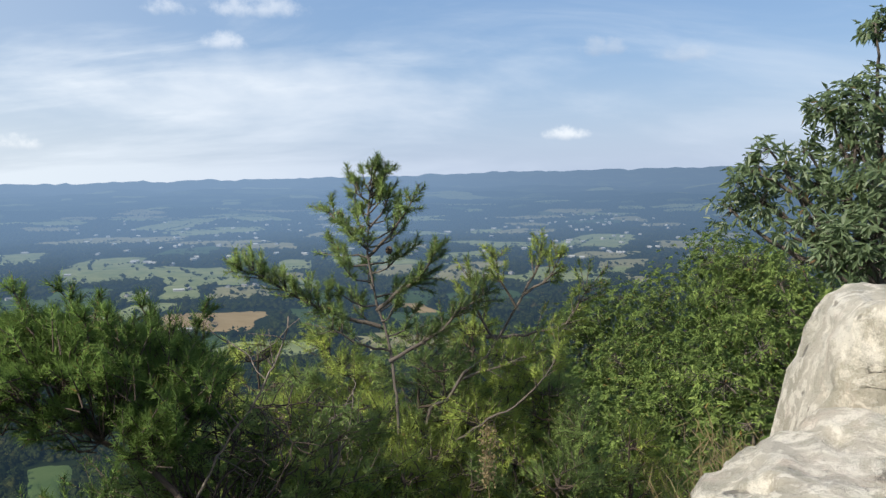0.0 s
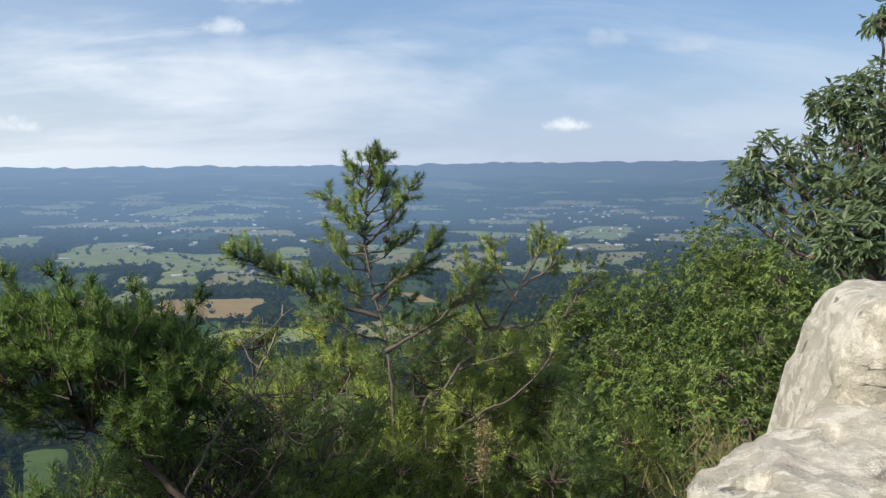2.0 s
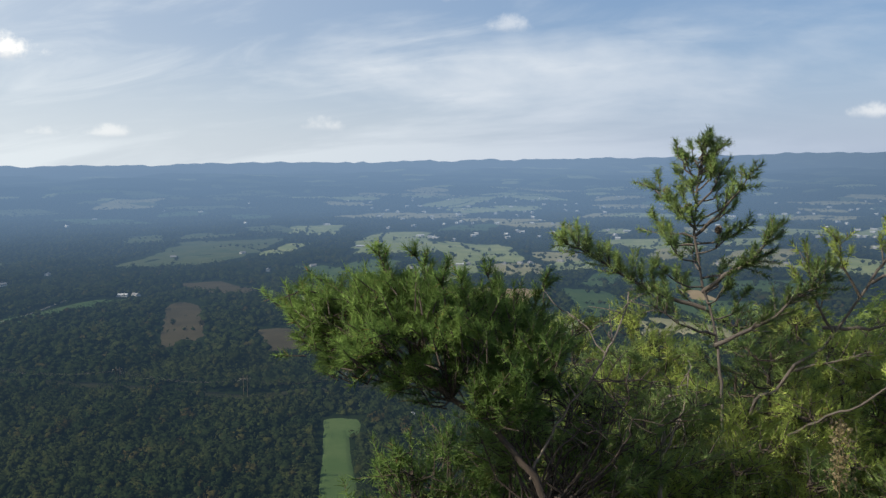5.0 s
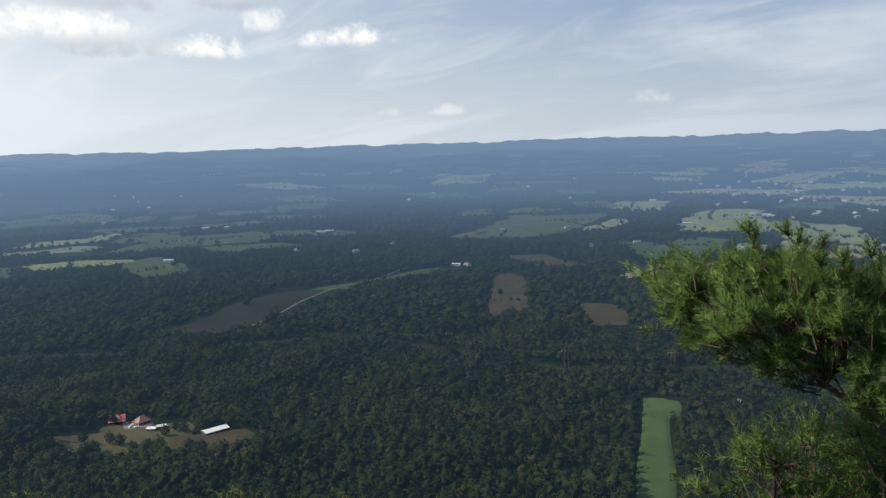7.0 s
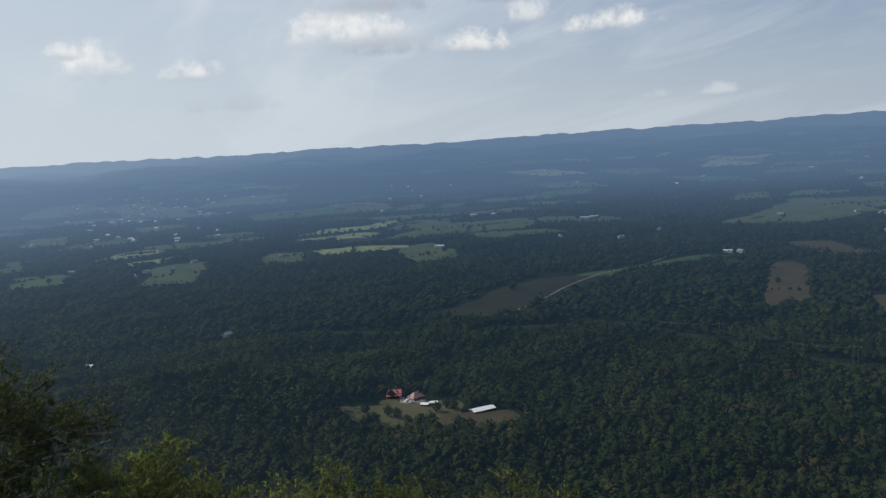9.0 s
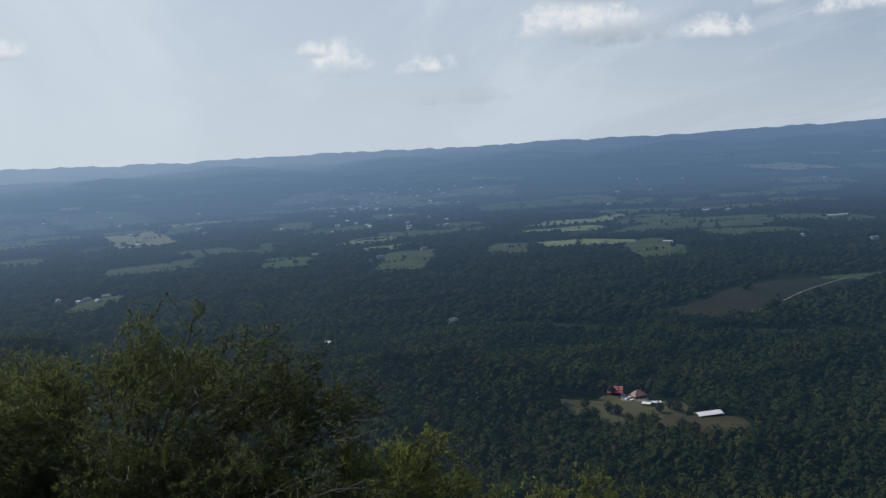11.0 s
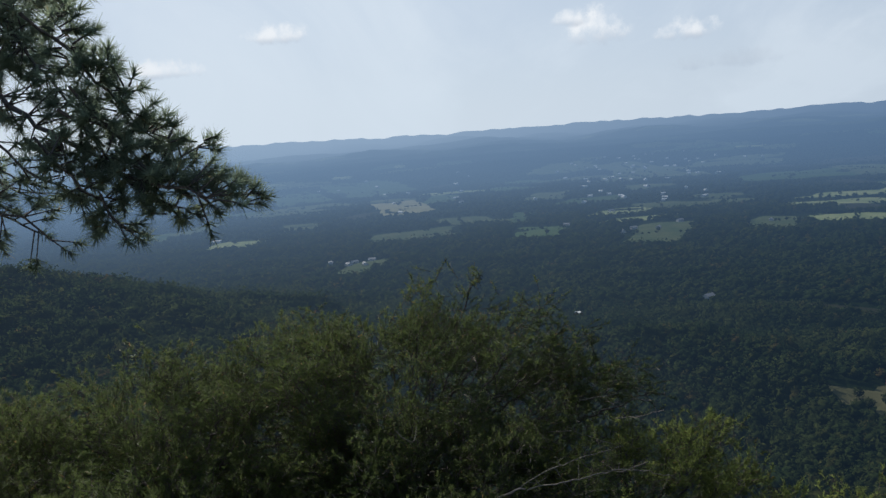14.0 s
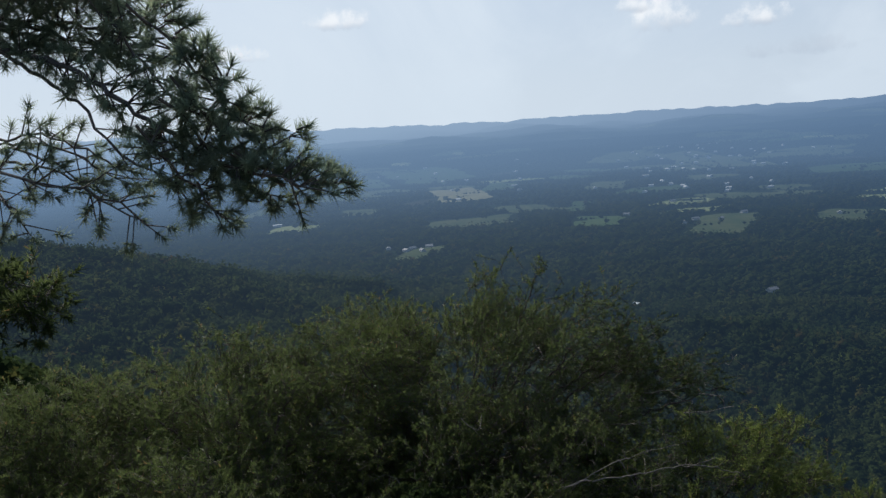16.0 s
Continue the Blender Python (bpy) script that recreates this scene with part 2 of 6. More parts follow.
# distant_ materials and SINGLE_TREE have the haze painted in as emission
GROUND = material("woodland_floor", ground_build(False))
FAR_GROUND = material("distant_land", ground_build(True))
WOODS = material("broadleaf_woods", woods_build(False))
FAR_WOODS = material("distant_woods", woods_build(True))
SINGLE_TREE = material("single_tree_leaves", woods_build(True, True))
# meadow and hay brightened, the duller kinds darkened, to paint sun and cloud shade
FIELD_COL = {
    "meadow": ((0.205, 0.250, 0.105), (0.330, 0.352, 0.165)),
    "green": ((0.046, 0.084, 0.028), (0.072, 0.108, 0.038)),
    "lawn": ((0.064, 0.106, 0.033), (0.094, 0.134, 0.047)),
    "corn": ((0.34, 0.24, 0.11), (0.42, 0.31, 0.16)),
    "worn": ((0.066, 0.094, 0.038), (0.115, 0.128, 0.054)),
    "hay": ((0.25, 0.24, 0.125), (0.35, 0.32, 0.175)),
    "brown": ((0.062, 0.050, 0.026), (0.085, 0.068, 0.037)),
    "soil": ((0.024, 0.026, 0.012), (0.038, 0.036, 0.018)),
    "dry": ((0.080, 0.078, 0.034), (0.125, 0.112, 0.054)),
    "gravel": ((0.20, 0.185, 0.155), (0.27, 0.25, 0.21)),
}
FIELDS = {(k, far): material(("distant_" if far else "") + k, field_build(*c, far=far)) for k, c in FIELD_COL.items() for far in (False, True)}


def plain(name, c0, c1, rough=0.7, scale=3.0, metal=0.0, far=False):
    def build(n, p):
        v = n.add("ShaderNodeTexCoord").outputs["Object"]
        f = n.noise(v, scale, 5.0, 0.65)
        n.put(p.inputs["Base Color"], n.mix(f, c0, c1))
        p.inputs["Roughness"].default_value, p.inputs["Metallic"].default_value = rough, metal
        bump(n, p, f, 0.25, 0.02)
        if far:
            painted_haze(n, p, plan_from_place(n))
    return material(name, build)


ROOF_RED = plain("red_metal_roof", (0.33, 0.085, 0.090), (0.42, 0.13, 0.13), 0.6)
ROOF_CLAY = plain("clay_tile_roof", (0.26, 0.155, 0.125), (0.36, 0.22, 0.18))
ROOF_WHITE = plain("white_metal_roof", (0.62, 0.62, 0.60), (0.80, 0.80, 0.77), 0.4)
WALL_RED = plain("red_boards", (0.13, 0.022, 0.028), (0.19, 0.035, 0.04))
WALL_BRICK = plain("brown_brickwork", (0.25, 0.13, 0.09), (0.34, 0.19, 0.14))
WALL_TIMBER = plain("weathered_timber", (0.20, 0.16, 0.12), (0.30, 0.25, 0.19))
# roofs and siding with haze painted in as emission
FAR_ROOF_WHITE = plain("distant_white_roof", (0.55, 0.55, 0.53), (0.72, 0.72, 0.69), 0.6, far=True)
FAR_ROOF_GREY = plain("distant_grey_roof", (0.20, 0.20, 0.20), (0.32, 0.31, 0.30), far=True)
FAR_WALL_PALE = plain("distant_pale_siding", (0.45, 0.43, 0.39), (0.60, 0.58, 0.54), far=True)
# even dark tone painted for the shade inside the shed's open side
WALL_OPEN_SIDE = plain("shaded_open_side", (0.06, 0.05, 0.04), (0.11, 0.09, 0.07))
DARK_GLASS = plain("dark_glazing", (0.02, 0.02, 0.025), (0.04, 0.04, 0.05), 0.15)
CAR_WHITE = plain("white_car_paint", (0.75, 0.75, 0.75), (0.8, 0.8, 0.8), 0.25)
TYRE = plain("tyre_rubber", (0.02, 0.02, 0.02), (0.03, 0.03, 0.03), 0.8)
CABLE = plain("dull_cable", (0.035, 0.035, 0.035), (0.06, 0.06, 0.06), 0.8)
STEEL = plain("galvanised_steel", (0.45, 0.46, 0.47), (0.58, 0.58, 0.58), 0.45)


def needles_build(c_old, c_young, gloss=0.25, mass=True):
    def build(n, p):
        geo = n.add("ShaderNodeNewGeometry")
        isle = geo.outputs["Random Per Island"]
        patch = n.smooth(n.noise(geo.outputs["Position"], 2.6, 3.0, 0.6), 0.35, 0.7)
        tuft = n.smooth(n.noise(geo.outputs["Position"], 15.0, 2.0, 0.5), 0.42, 0.62)
        col = n.mix(isle, c_old, c_young)
        col = n.mix(n.math("MULTIPLY", patch, 0.6), col, c_young)
        col = n.mix(n.math("MULTIPLY", tuft, 0.75), n.mix(0.45, col, tuple(x * 0.45 for x in c_old)), col)
        col = n.mix(n.math("GREATER_THAN", isle, 0.988), col, (0.16, 0.10, 0.04))
        n.put(p.inputs["Base Color"], col)
        p.inputs["Roughness"].default_value = 0.48
        p.inputs["Specular IOR Level"].default_value = gloss
        soft = n.add("ShaderNodeBsdfTranslucent", Color=n.mix(0.35, col, c_young))
        first = leaf_mass(n, p, col) if mass else p.outputs[0]
        m = n.add("ShaderNodeMixShader", Fac=0.25 if mass else 0.42)
        n.tree.links.new(first, m.inputs[1])
        n.tree.links.new(soft.outputs[0], m.inputs[2])
        n.tree.links.new(m.outputs[0], n.tree.nodes["Material Output"].inputs[0])
    return build


NEEDLES = material("pine_needles", needles_build((0.108, 0.168, 0.058), (0.245, 0.325, 0.105), 0.0))
NEEDLES_DEEP = material("full_green_pine_needles", needles_build((0.054, 0.100, 0.030), (0.160, 0.242, 0.064), 0.0))
NEEDLES_YELLOW = material("yellowish_pine_needles", needles_build((0.175, 0.240, 0.056), (0.370, 0.435, 0.110), 0.0))
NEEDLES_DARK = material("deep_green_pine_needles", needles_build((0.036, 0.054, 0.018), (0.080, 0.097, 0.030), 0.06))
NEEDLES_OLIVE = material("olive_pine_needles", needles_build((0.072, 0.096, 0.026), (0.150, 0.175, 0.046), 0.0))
# paled towards grey to stand in for veiling glare over the boughs
NEEDLES_GREY = material("grey_green_pine_needles", needles_build((0.140, 0.178, 0.112), (0.265, 0.312, 0.205), 0.0))
LEAVES = material("oak_leaves", needles_build((0.110, 0.170, 0.074), (0.225, 0.300, 0.150), 0.7, False))
LEAVES_MASS = material("flank_oak_leaves", needles_build((0.088, 0.138, 0.040), (0.185, 0.245, 0.074), 0.0))
LEAVES_DARK = material("laurel_leaves", needles_build((0.070, 0.115, 0.034), (0.140, 0.195, 0.060), 0.0))
DRY = material("dry_grass", needles_build((0.26, 0.20, 0.10), (0.40, 0.33, 0.18), 0.2, False))


def bark_build(c0, c1):
    def build(n, p):
        v = n.add("ShaderNodeTexCoord").outputs["Object"]
        st = n.add("ShaderNodeMapping", Vector=v, Scale=(1, 1, 0.35))
        f = n.noise(st.outputs[0], 55.0, 5.0, 0.7)
        g = n.noise(v, 7.0, 4.0, 0.6)
        n.put(p.inputs["Base Color"], n.mix(n.math("MULTIPLY", n.math("ADD", f, g), 0.5), c0, c1))
        p.inputs["Roughness"].default_value = 0.9
        bump(n, p, f, 0.8, 0.006)
    return build


BARK = material("pine_bark", bark_build((0.040, 0.034, 0.029), (0.165, 0.138, 0.115)))
BARK_GREY = material("grey_dead_wood", bark_build((0.085, 0.070, 0.055), (0.25, 0.21, 0.17)))
BARK_DARK = material("dark_brown_twigs", bark_build((0.026, 0.019, 0.015), (0.095, 0.070, 0.052)))
CONE = material("pine_cone_scales", bark_build((0.07, 0.05, 0.035), (0.19, 0.14, 0.10)))


def rock_build(n, p):
    v = n.add("ShaderNodeTexCoord").outputs["Object"]
    big = n.noise(v, 1.7, 6.0, 0.6, 0.5)
    mid = n.noise(v, 7.0, 8.0, 0.68, 0.4)
    grit = n.noise(v, 70.0, 5.0, 0.75)
    col = n.mix(n.smooth(big, 0.38, 0.62), (0.42, 0.385, 0.31), (0.58, 0.535, 0.445))
    col = n.mix(n.smooth(mid, 0.48, 0.56), col, (0.74, 0.695, 0.60))
    lichen = n.math("MULTIPLY", n.smooth(n.noise(v, 4.3, 8.0, 0.72), 0.46, 0.58), n.smooth(grit, 0.36, 0.56))
    col = n.mix(n.math("MULTIPLY", lichen, 0.45), col, (0.27, 0.265, 0.20))
    pink = n.smooth(n.noise(v, 2.9, 4.0, 0.6), 0.54, 0.70)
    col = n.mix(n.math("MULTIPLY", pink, 0.25), col, (0.66, 0.50, 0.42))
    pit = n.smooth(n.noise(n.vec("ADD", v, (3.1, 7.7, 1.3)), 5.6, 3.0, 0.5), 0.66, 0.72)
    crack_at = n.add("ShaderNodeMapping", Vector=v, Rotation=(0.4, 0.9, 0.2), Scale=(1.0, 1.0, 2.6))
    crack = n.math("ABSOLUTE", n.math("SUBTRACT", n.noise(crack_at.outputs[0], 1.6, 5.0, 0.55, 0.5), 0.5))
    crack = n.math("MULTIPLY", n.math("SUBTRACT", 1.0, n.smooth(crack, 0.002, 0.014)), n.smooth(n.noise(v, 2.2, 2.0), 0.56, 0.64))
    dark = n.math("MAXIMUM", pit, crack)
    col = n.mix(n.math("MULTIPLY", dark, 0.75), col, (0.10, 0.085, 0.07))
    speck = n.smooth(n.noise(v, 130.0, 3.0, 0.7), 0.56, 0.68)
    col = n.mix(n.math("MULTIPLY", speck, 0.6), col, (0.17, 0.155, 0.125))
    col = n.mix(n.math("MULTIPLY", grit, 0.20), col, (0.26, 0.24, 0.20))
    n.put(p.inputs["Base Color"], col)
    p.inputs["Roughness"].default_value = 0.88
    crust = n.noise(v, 21.0, 7.0, 0.7, 0.3)
    h = n.math("ADD", n.math("MULTIPLY", mid, 1.2), n.math("ADD", n.math("MULTIPLY", grit, 0.55), n.math("MULTIPLY", crust, 0.8)))
    h = n.math("SUBTRACT", h, n.math("MULTIPLY", dark, 0.7))
    bump(n, p, h, 1.0, 0.026)


ROCK = material("pale_sandstone", rock_build)


# ---- building blocks ----
def part(name, verts, faces, mat, parent=None, label="", smooth=False, plan=None):
    """ONE mesh object from points and faces, under a thing or a part."""
    me = bpy.data.meshes.new(name)
    me.from_pydata(verts, [], faces)
    return finish(name, me, mat, parent, label, smooth, plan)


def finish(name, me, mat, parent=None, label="", smooth=False, plan=None, out=None):
    me.materials.append(mat)
    if smooth:
        me.polygons.foreach_set("use_smooth", [True] * len(me.polygons))
    if plan is not None:
        a = me.attributes.new("plan", "FLOAT_VECTOR", "POINT")
        a.data.foreach_set("vector", np.asarray(plan, dtype=np.float32).ravel())
    if out is not None:
        a = me.attributes.new("out", "FLOAT_VECTOR", "POINT")
        a.data.foreach_set("vector", np.asarray(out, dtype=np.float32).ravel())
    me.update()
    ob = new(name, me)
    if parent is not None:
        ob.parent = parent
    if label:
        ob["label"] = label
    return ob


def triangles(name, tri, mat, parent=None, label="", plan=None, out=None):
    """ONE mesh from an array of loose triangles, (n, 3, 3)."""
    n = len(tri)
    me = bpy.data.meshes.new(name)
    me.vertices.add(3 * n)
    me.vertices.foreach_set("co", np.asarray(tri, dtype=np.float32).ravel())
    me.loops.add(3 * n)
    me.loops.foreach_set("vertex_index", np.arange(3 * n, dtype=np.int32))
    me.polygons.add(n)
    me.polygons.foreach_set("loop_start", np.arange(0, 3 * n, 3, dtype=np.int32))
    me.update(calc_edges=True)
    return finish(name, me, mat, parent, label, False, plan, out)


def shells(name, verts, faces, mat, parent=None, label="", plan=None, smooth=False, out=None):
    """ONE mesh from arrays of points (n, 3) and triangles (m, 3)."""
    me = bpy.data.meshes.new(name)
    me.vertices.add(len(verts))
    me.vertices.foreach_set("co", np.asarray(verts, dtype=np.float32).ravel())
    me.loops.add(3 * len(faces))
    me.loops.foreach_set("vertex_index", np.asarray(faces, dtype=np.int32).ravel())
    me.polygons.add(len(faces))
    me.polygons.foreach_set("loop_start", np.arange(0, 3 * len(faces), 3, dtype=np.int32))
    me.update(calc_edges=True)
    return finish(name, me, mat, parent, label, smooth, plan, out)


def thing(name, m, label, category, group="", kind=""):
    ob = new(name)
    ob.matrix_world = m
    ob.empty_display_size = 0.3
    return tagged(ob, label, category, group, kind)


rng = np.random.default_rng(7)

# ---- the land ----
# The eye stands DROP metres over the valley floor. Far land is drawn in towards the eye along its own
# line of sight, so that the whole valley lies within reach: plan distance -> distance in the scene.
DROP, KEEP, REACH = 245.0, 1500.0, 4700.0
DOWN = 45.0   # the mountain falls away in this direction


def drawn_in(d):
    d = np.asarray(d, dtype=float)
    span = REACH - KEEP
    return np.where(d < KEEP, d, KEEP + span * (1 - np.exp(-np.maximum(d - KEEP, 0) / span)))


def wave(x, y, size, seed):
    """Smooth uneven heights between about -1 and 1, from a few crossing waves."""
    r = np.random.default_rng(seed)
    out = np.zeros_like(np.asarray(x, dtype=float))
    for k in range(7):
        a, f, ph = r.uniform(0, 6.28), r.uniform(0.6, 1.7) / size * 6.28, r.uniform(0, 6.28)
        out = out + np.sin((x * math.cos(a) + y * math.sin(a)) * f + ph) / (1 + 0.25 * k)
    return out / 2.6


def land(x, y):
    """Height of the ground over plan metres; the eye is at 0."""
    x, y = np.asarray(x, dtype=float), np.asarray(y, dtype=float)
    d = np.hypot(x, y)
    az = np.degrees(np.arctan2(-x, y))
    u = way(DOWN)
    s = x * u.x + y * u.y
    fall = np.where(s > 0, -2.6 - (DROP - 2.6) * (1 - np.exp(-np.maximum(s, 0) / 150.0)), -2.6 + 90 * (1 - np.exp(np.minimum(s, 0) / 300.0)))
    # away from the mountain the valley floor lies level in every direction that is seen
    valley = -DROP + 5 * wave(x, y, 900, 3) + 3 * wave(x, y, 260, 4)
    k = np.clip((d - 250) / 450, 0, 1) * np.clip((az + 45) / 15, 0, 1) * np.clip((150 - az) / 20, 0, 1)
    k = k * k * (3 - 2 * k)
    z = fall * (1 - k) + valley * k

    def hump(a, dist, high, wide, deep):
        hx, hy = -math.sin(radians(a)) * dist, math.cos(radians(a)) * dist
        across = (x - hx) * math.cos(radians(a)) + (y - hy) * math.sin(radians(a))
        along = -(x - hx) * math.sin(radians(a)) + (y - hy) * math.cos(radians(a))
        return high * np.exp(-(across / wide) ** 2 / 2 - (along / deep) ** 2 / 2)

    z = z + np.clip((d - 150) / 250, 0, 1) * (hump(126, 860, 165, 320, 330) + hump(71, 800, 26, 75, 60) + hump(33, 640, 10, 120, 70))
    # low wooded ridges across the valley, higher ones towards the skyline
    for dist, high, seed in ((5600, 16, 10), (7000, 34, 11), (9000, 62, 12), (11500, 78, 13), (14500, 96, 14), (18000, 110, 15)):
        lift = np.clip(0.55 + 0.6 * wave(az * 100, dist + 0 * az, 900, seed) + 0.10 * wave(az * 100, dist + 0 * az, 210, seed + 40), 0, 2)
        z = z + high * lift * np.exp(-((d - dist * (1 + 0.06 * np.sin(az / 9 + seed))) / (0.09 * dist)) ** 2)
    # the last ridge makes the skyline: higher on both sides than in the middle
    rise = 0.0 + 0.42 * np.exp(-((az + 22) / 22) ** 2) + 0.60 * np.exp(-((az - 112) / 13) ** 2) - 0.22 * np.exp(-((az - 56) / 22) ** 2)
    rise = rise + 0.07 * wave(az * 100, az * 0, 420, 21) + 0.05 * wave(az * 100, az * 0, 130, 22) + 0.025 * wave(az * 100, az * 0, 45, 23)
    crest = 22000 * np.tan(np.radians(rise)) + DROP
    z = z + crest * np.exp(-((d - 22000) / 2600) ** 2) * (d > 12000)
    return z


def place(x, y, h=0.0):
    """Plan metres and a height over the ground -> a place in the scene, and the scale there."""
    x, y = np.asarray(x, dtype=float), np.asarray(y, dtype=float)
    d = np.maximum(np.hypot(x, y), 1e-6)
    k = drawn_in(d) / d
    return np.stack([x * k, y * k, (land(x, y) + h) * k], -1), k


def sheet(name, az, dists, mat, label, category):
    """A full ring of land round the eye, at the given directions and plan distances."""
    az = np.radians(az)
    dd, aa = np.meshgrid(dists, az, indexing="ij")
    x, y = -np.sin(aa) * dd, np.cos(aa) * dd
    p, _ = place(x, y)
    n, m = p.shape[:2]
    i, j = np.meshgrid(np.arange(n - 1), np.arange(m), indexing="ij")
    a, b = i * m + j, i * m + (j + 1) % m
    quads = np.stack([a, b, b + m, a + m], -1).reshape(-1, 4)
    tri = np.concatenate([quads[:, [0, 1, 2]], quads[:, [0, 2, 3]]])
    ob = shells(name, p.reshape(-1, 3), tri, mat, None, "", np.stack([x, y, 0 * x], -1).reshape(-1, 3), True)
    return tagged(ob, label, category, "", "structure")


SPLIT = 430.0
sheet("ground", np.linspace(-180, 180, 420, endpoint=False), np.concatenate([[0.05], np.geomspace(1.5, SPLIT, 80)]), GROUND, "dark wooded mountainside falling to a valley floor", "ground")
sheet("backdrop", np.concatenate([np.linspace(-36, 126, 540), np.linspace(129, 321, 50)]), np.geomspace(SPLIT, 24500, 100), FAR_GROUND, "hazy blue wooded ridges and farmland along the skyline", "distance")

# ---- fields ----
fields = []
hedges = []


def hedge(cx, cy, a, half, gap):
    """Trees in a broken row through a field."""
    r = np.random.default_rng(int(abs(cx * 7 + cy * 3)) % 9973)
    u = np.arange(-half, half, gap) + r.uniform(-0.4, 0.4, len(np.arange(-half, half, gap))) * gap
    u = u[np.sin(u / half * 4 + r.uniform(0, 6)) > -0.35]
    v = r.normal(0, 0.25 * gap, len(u)) + 0.05 * half * np.sin(u / half * 2.5)
    hedges.append(np.stack([cx + u * math.cos(a) - v * math.sin(a), cy + u * math.sin(a) + v * math.cos(a)], -1))


def in_field(x, y, margin=0.0):
    hit = np.zeros(len(x), bool)
    for cx, cy, a, hw, hd, shear in fields:
        dx, dy = x - cx, y - cy
        u, v = dx * math.cos(a) + dy * math.sin(a), -dx * math.sin(a) + dy * math.cos(a)
        u = u - shear * v
        hit |= (np.abs(u) < hw + margin) & (np.abs(v) < hd + margin)
    return hit


def field(az, dist, wide, deep, turn, kind, label, lift=0.5, shear=None):
    """A field: its middle by direction and plan distance, its size across and along the line of sight."""
    if dist > 1000:
        # the part that trees on the near side would hide
        deep, dist = deep + 0.040 * dist, dist * 0.982
    cx, cy = -math.sin(radians(az)) * dist, math.cos(radians(az)) * dist
    a = radians(az + turn)
    r = np.random.default_rng(int(az * 10 + dist) % 9973)
    if shear is None:
        shear = r.uniform(-0.7, 0.7) * min(1.0, wide / deep) if dist > 1000 else 0.0
    fields.append((cx, cy, a, wide / 2, deep / 2, shear))
    if kind != "corn" and dist > 1300:
        if deep > (170 if az < 27 else 240):
            v = r.uniform(-0.25, 0.25) * deep
            hedge(cx - v * math.sin(a), cy + v * math.cos(a), a + r.uniform(-0.1, 0.1), wide / 2, 9 + dist / 500)
        if wide > (120 if az < 27 else 170):
            u = r.uniform(-0.3, 0.3) * wide
            hedge(cx + u * math.cos(a), cy + u * math.sin(a), a + 1.57 + r.uniform(-0.3, 0.3), deep / 2, 9 + dist / 500)
    n, rings = 26, 4
    th = np.linspace(0, 2 * math.pi, n, endpoint=False)
    shape = (np.abs(np.cos(th)) ** 7.0 + np.abs(np.sin(th)) ** 7.0) ** (-1 / 7.0)
    shape = shape * (1 + 0.06 * np.sin(th * 3 + r.uniform(0, 6)) + 0.05 * np.sin(th * 5 + r.uniform(0, 6)) + r.uniform(-0.03, 0.03, n))
    rr = np.linspace(0, 1, rings + 1)[1:]
    u = np.concatenate([[0], (rr[:, None] * (np.cos(th) * shape)[None]).ravel()]) * wide / 2
    v = np.concatenate([[0], (rr[:, None] * (np.sin(th) * shape)[None]).ravel()]) * deep / 2
    u = u + shear * v
    x = cx + u * math.cos(a) - v * math.sin(a)
    y = cy + u * math.sin(a) + v * math.cos(a)
    far = dist > SPLIT
    lift_by = np.concatenate([np.full(1 + n * (rings - 1), (lift + r.uniform(0, 0.3)) * max(1, dist / 1500)), np.full(n, -1.0)])
    p, _ = place(x, y, lift_by)
    faces = [(0, 1 + j, 1 + (j + 1) % n) for j in range(n)]
    for k in range(rings - 1):
        for j in range(n):
            q, s = 1 + k * n, 1 + (k + 1) * n
            faces += [(q + j, s + j, s + (j + 1) % n), (q + j, s + (j + 1) % n, q + (j + 1) % n)]
    ob = shells("field", p, np.array(faces), FIELDS[kind, far], None, "", np.stack([x, y, 0 * x], -1), True)
    tagged(ob, label, "field", "fields of the valley", "structure")


field(12.4, 1526, 211, 170, -9, "corn", "ripe tan corn field with straight edges", 0.5, 0.0)
field(19.9, 1607, 87, 100, 8, "corn", "ripe tan strip of a corn field")
field(18.3, 2605, 250, 727, 8, "meadow", "pale pasture with a few trees")
field(20.7, 1939, 151, 299, -9, "lawn", "bright green pasture sloping to a hedge")
field(12.9, 2325, 236, 441, -5, "meadow", "pale green pasture with farm buildings")
field(14.0, 1967, 91, 247, 8, "meadow", "small pasture beside a farm shed")
field(6.6, 2540, 107, 261, 4, "meadow", "small pale pasture among houses")
field(4.9, 1504, 98, 287, 12, "green", "dark green crop field with straight edges")
field(1.5, 1262, 42, 89, 8, "hay", "pale mown strip along a wood")
field(12.7, 1283, 52, 208, -14, "green", "small green pasture among trees")
field(-5.3, 2246, 180, 353, 8, "hay", "mown tan field round a farm")
field(-13.9, 3293, 277, 552, -14, "meadow", "pale clearing around a far village")
field(-5.2, 2670, 162, 154, 4, "meadow", "far pale strip of pasture")
field(4.3, 1802, 72, 136, -5, "green", "green field between hedges")
field(-1.6, 1637, 55, 84, 8, "corn", "small tan stubble field")
field(17.8, 3887, 536, 316, -9, "hay", "far long pale strip of mown fields")
field(13.6, 5163, 324, 1051, -9, "meadow", "far pale fields before the town")
field(9.2, 5604, 323, 713, 12, "meadow", "far pale fields by the town")
field(23.2, 1897, 102, 269, 4, "green", "green pasture beside a hedge")
field(5.8, 11284, 399, 3385, 8, "meadow", "far cleared hillside")
field(-4.2, 10648, 577, 2183, 8, "meadow", "far cleared hillside")
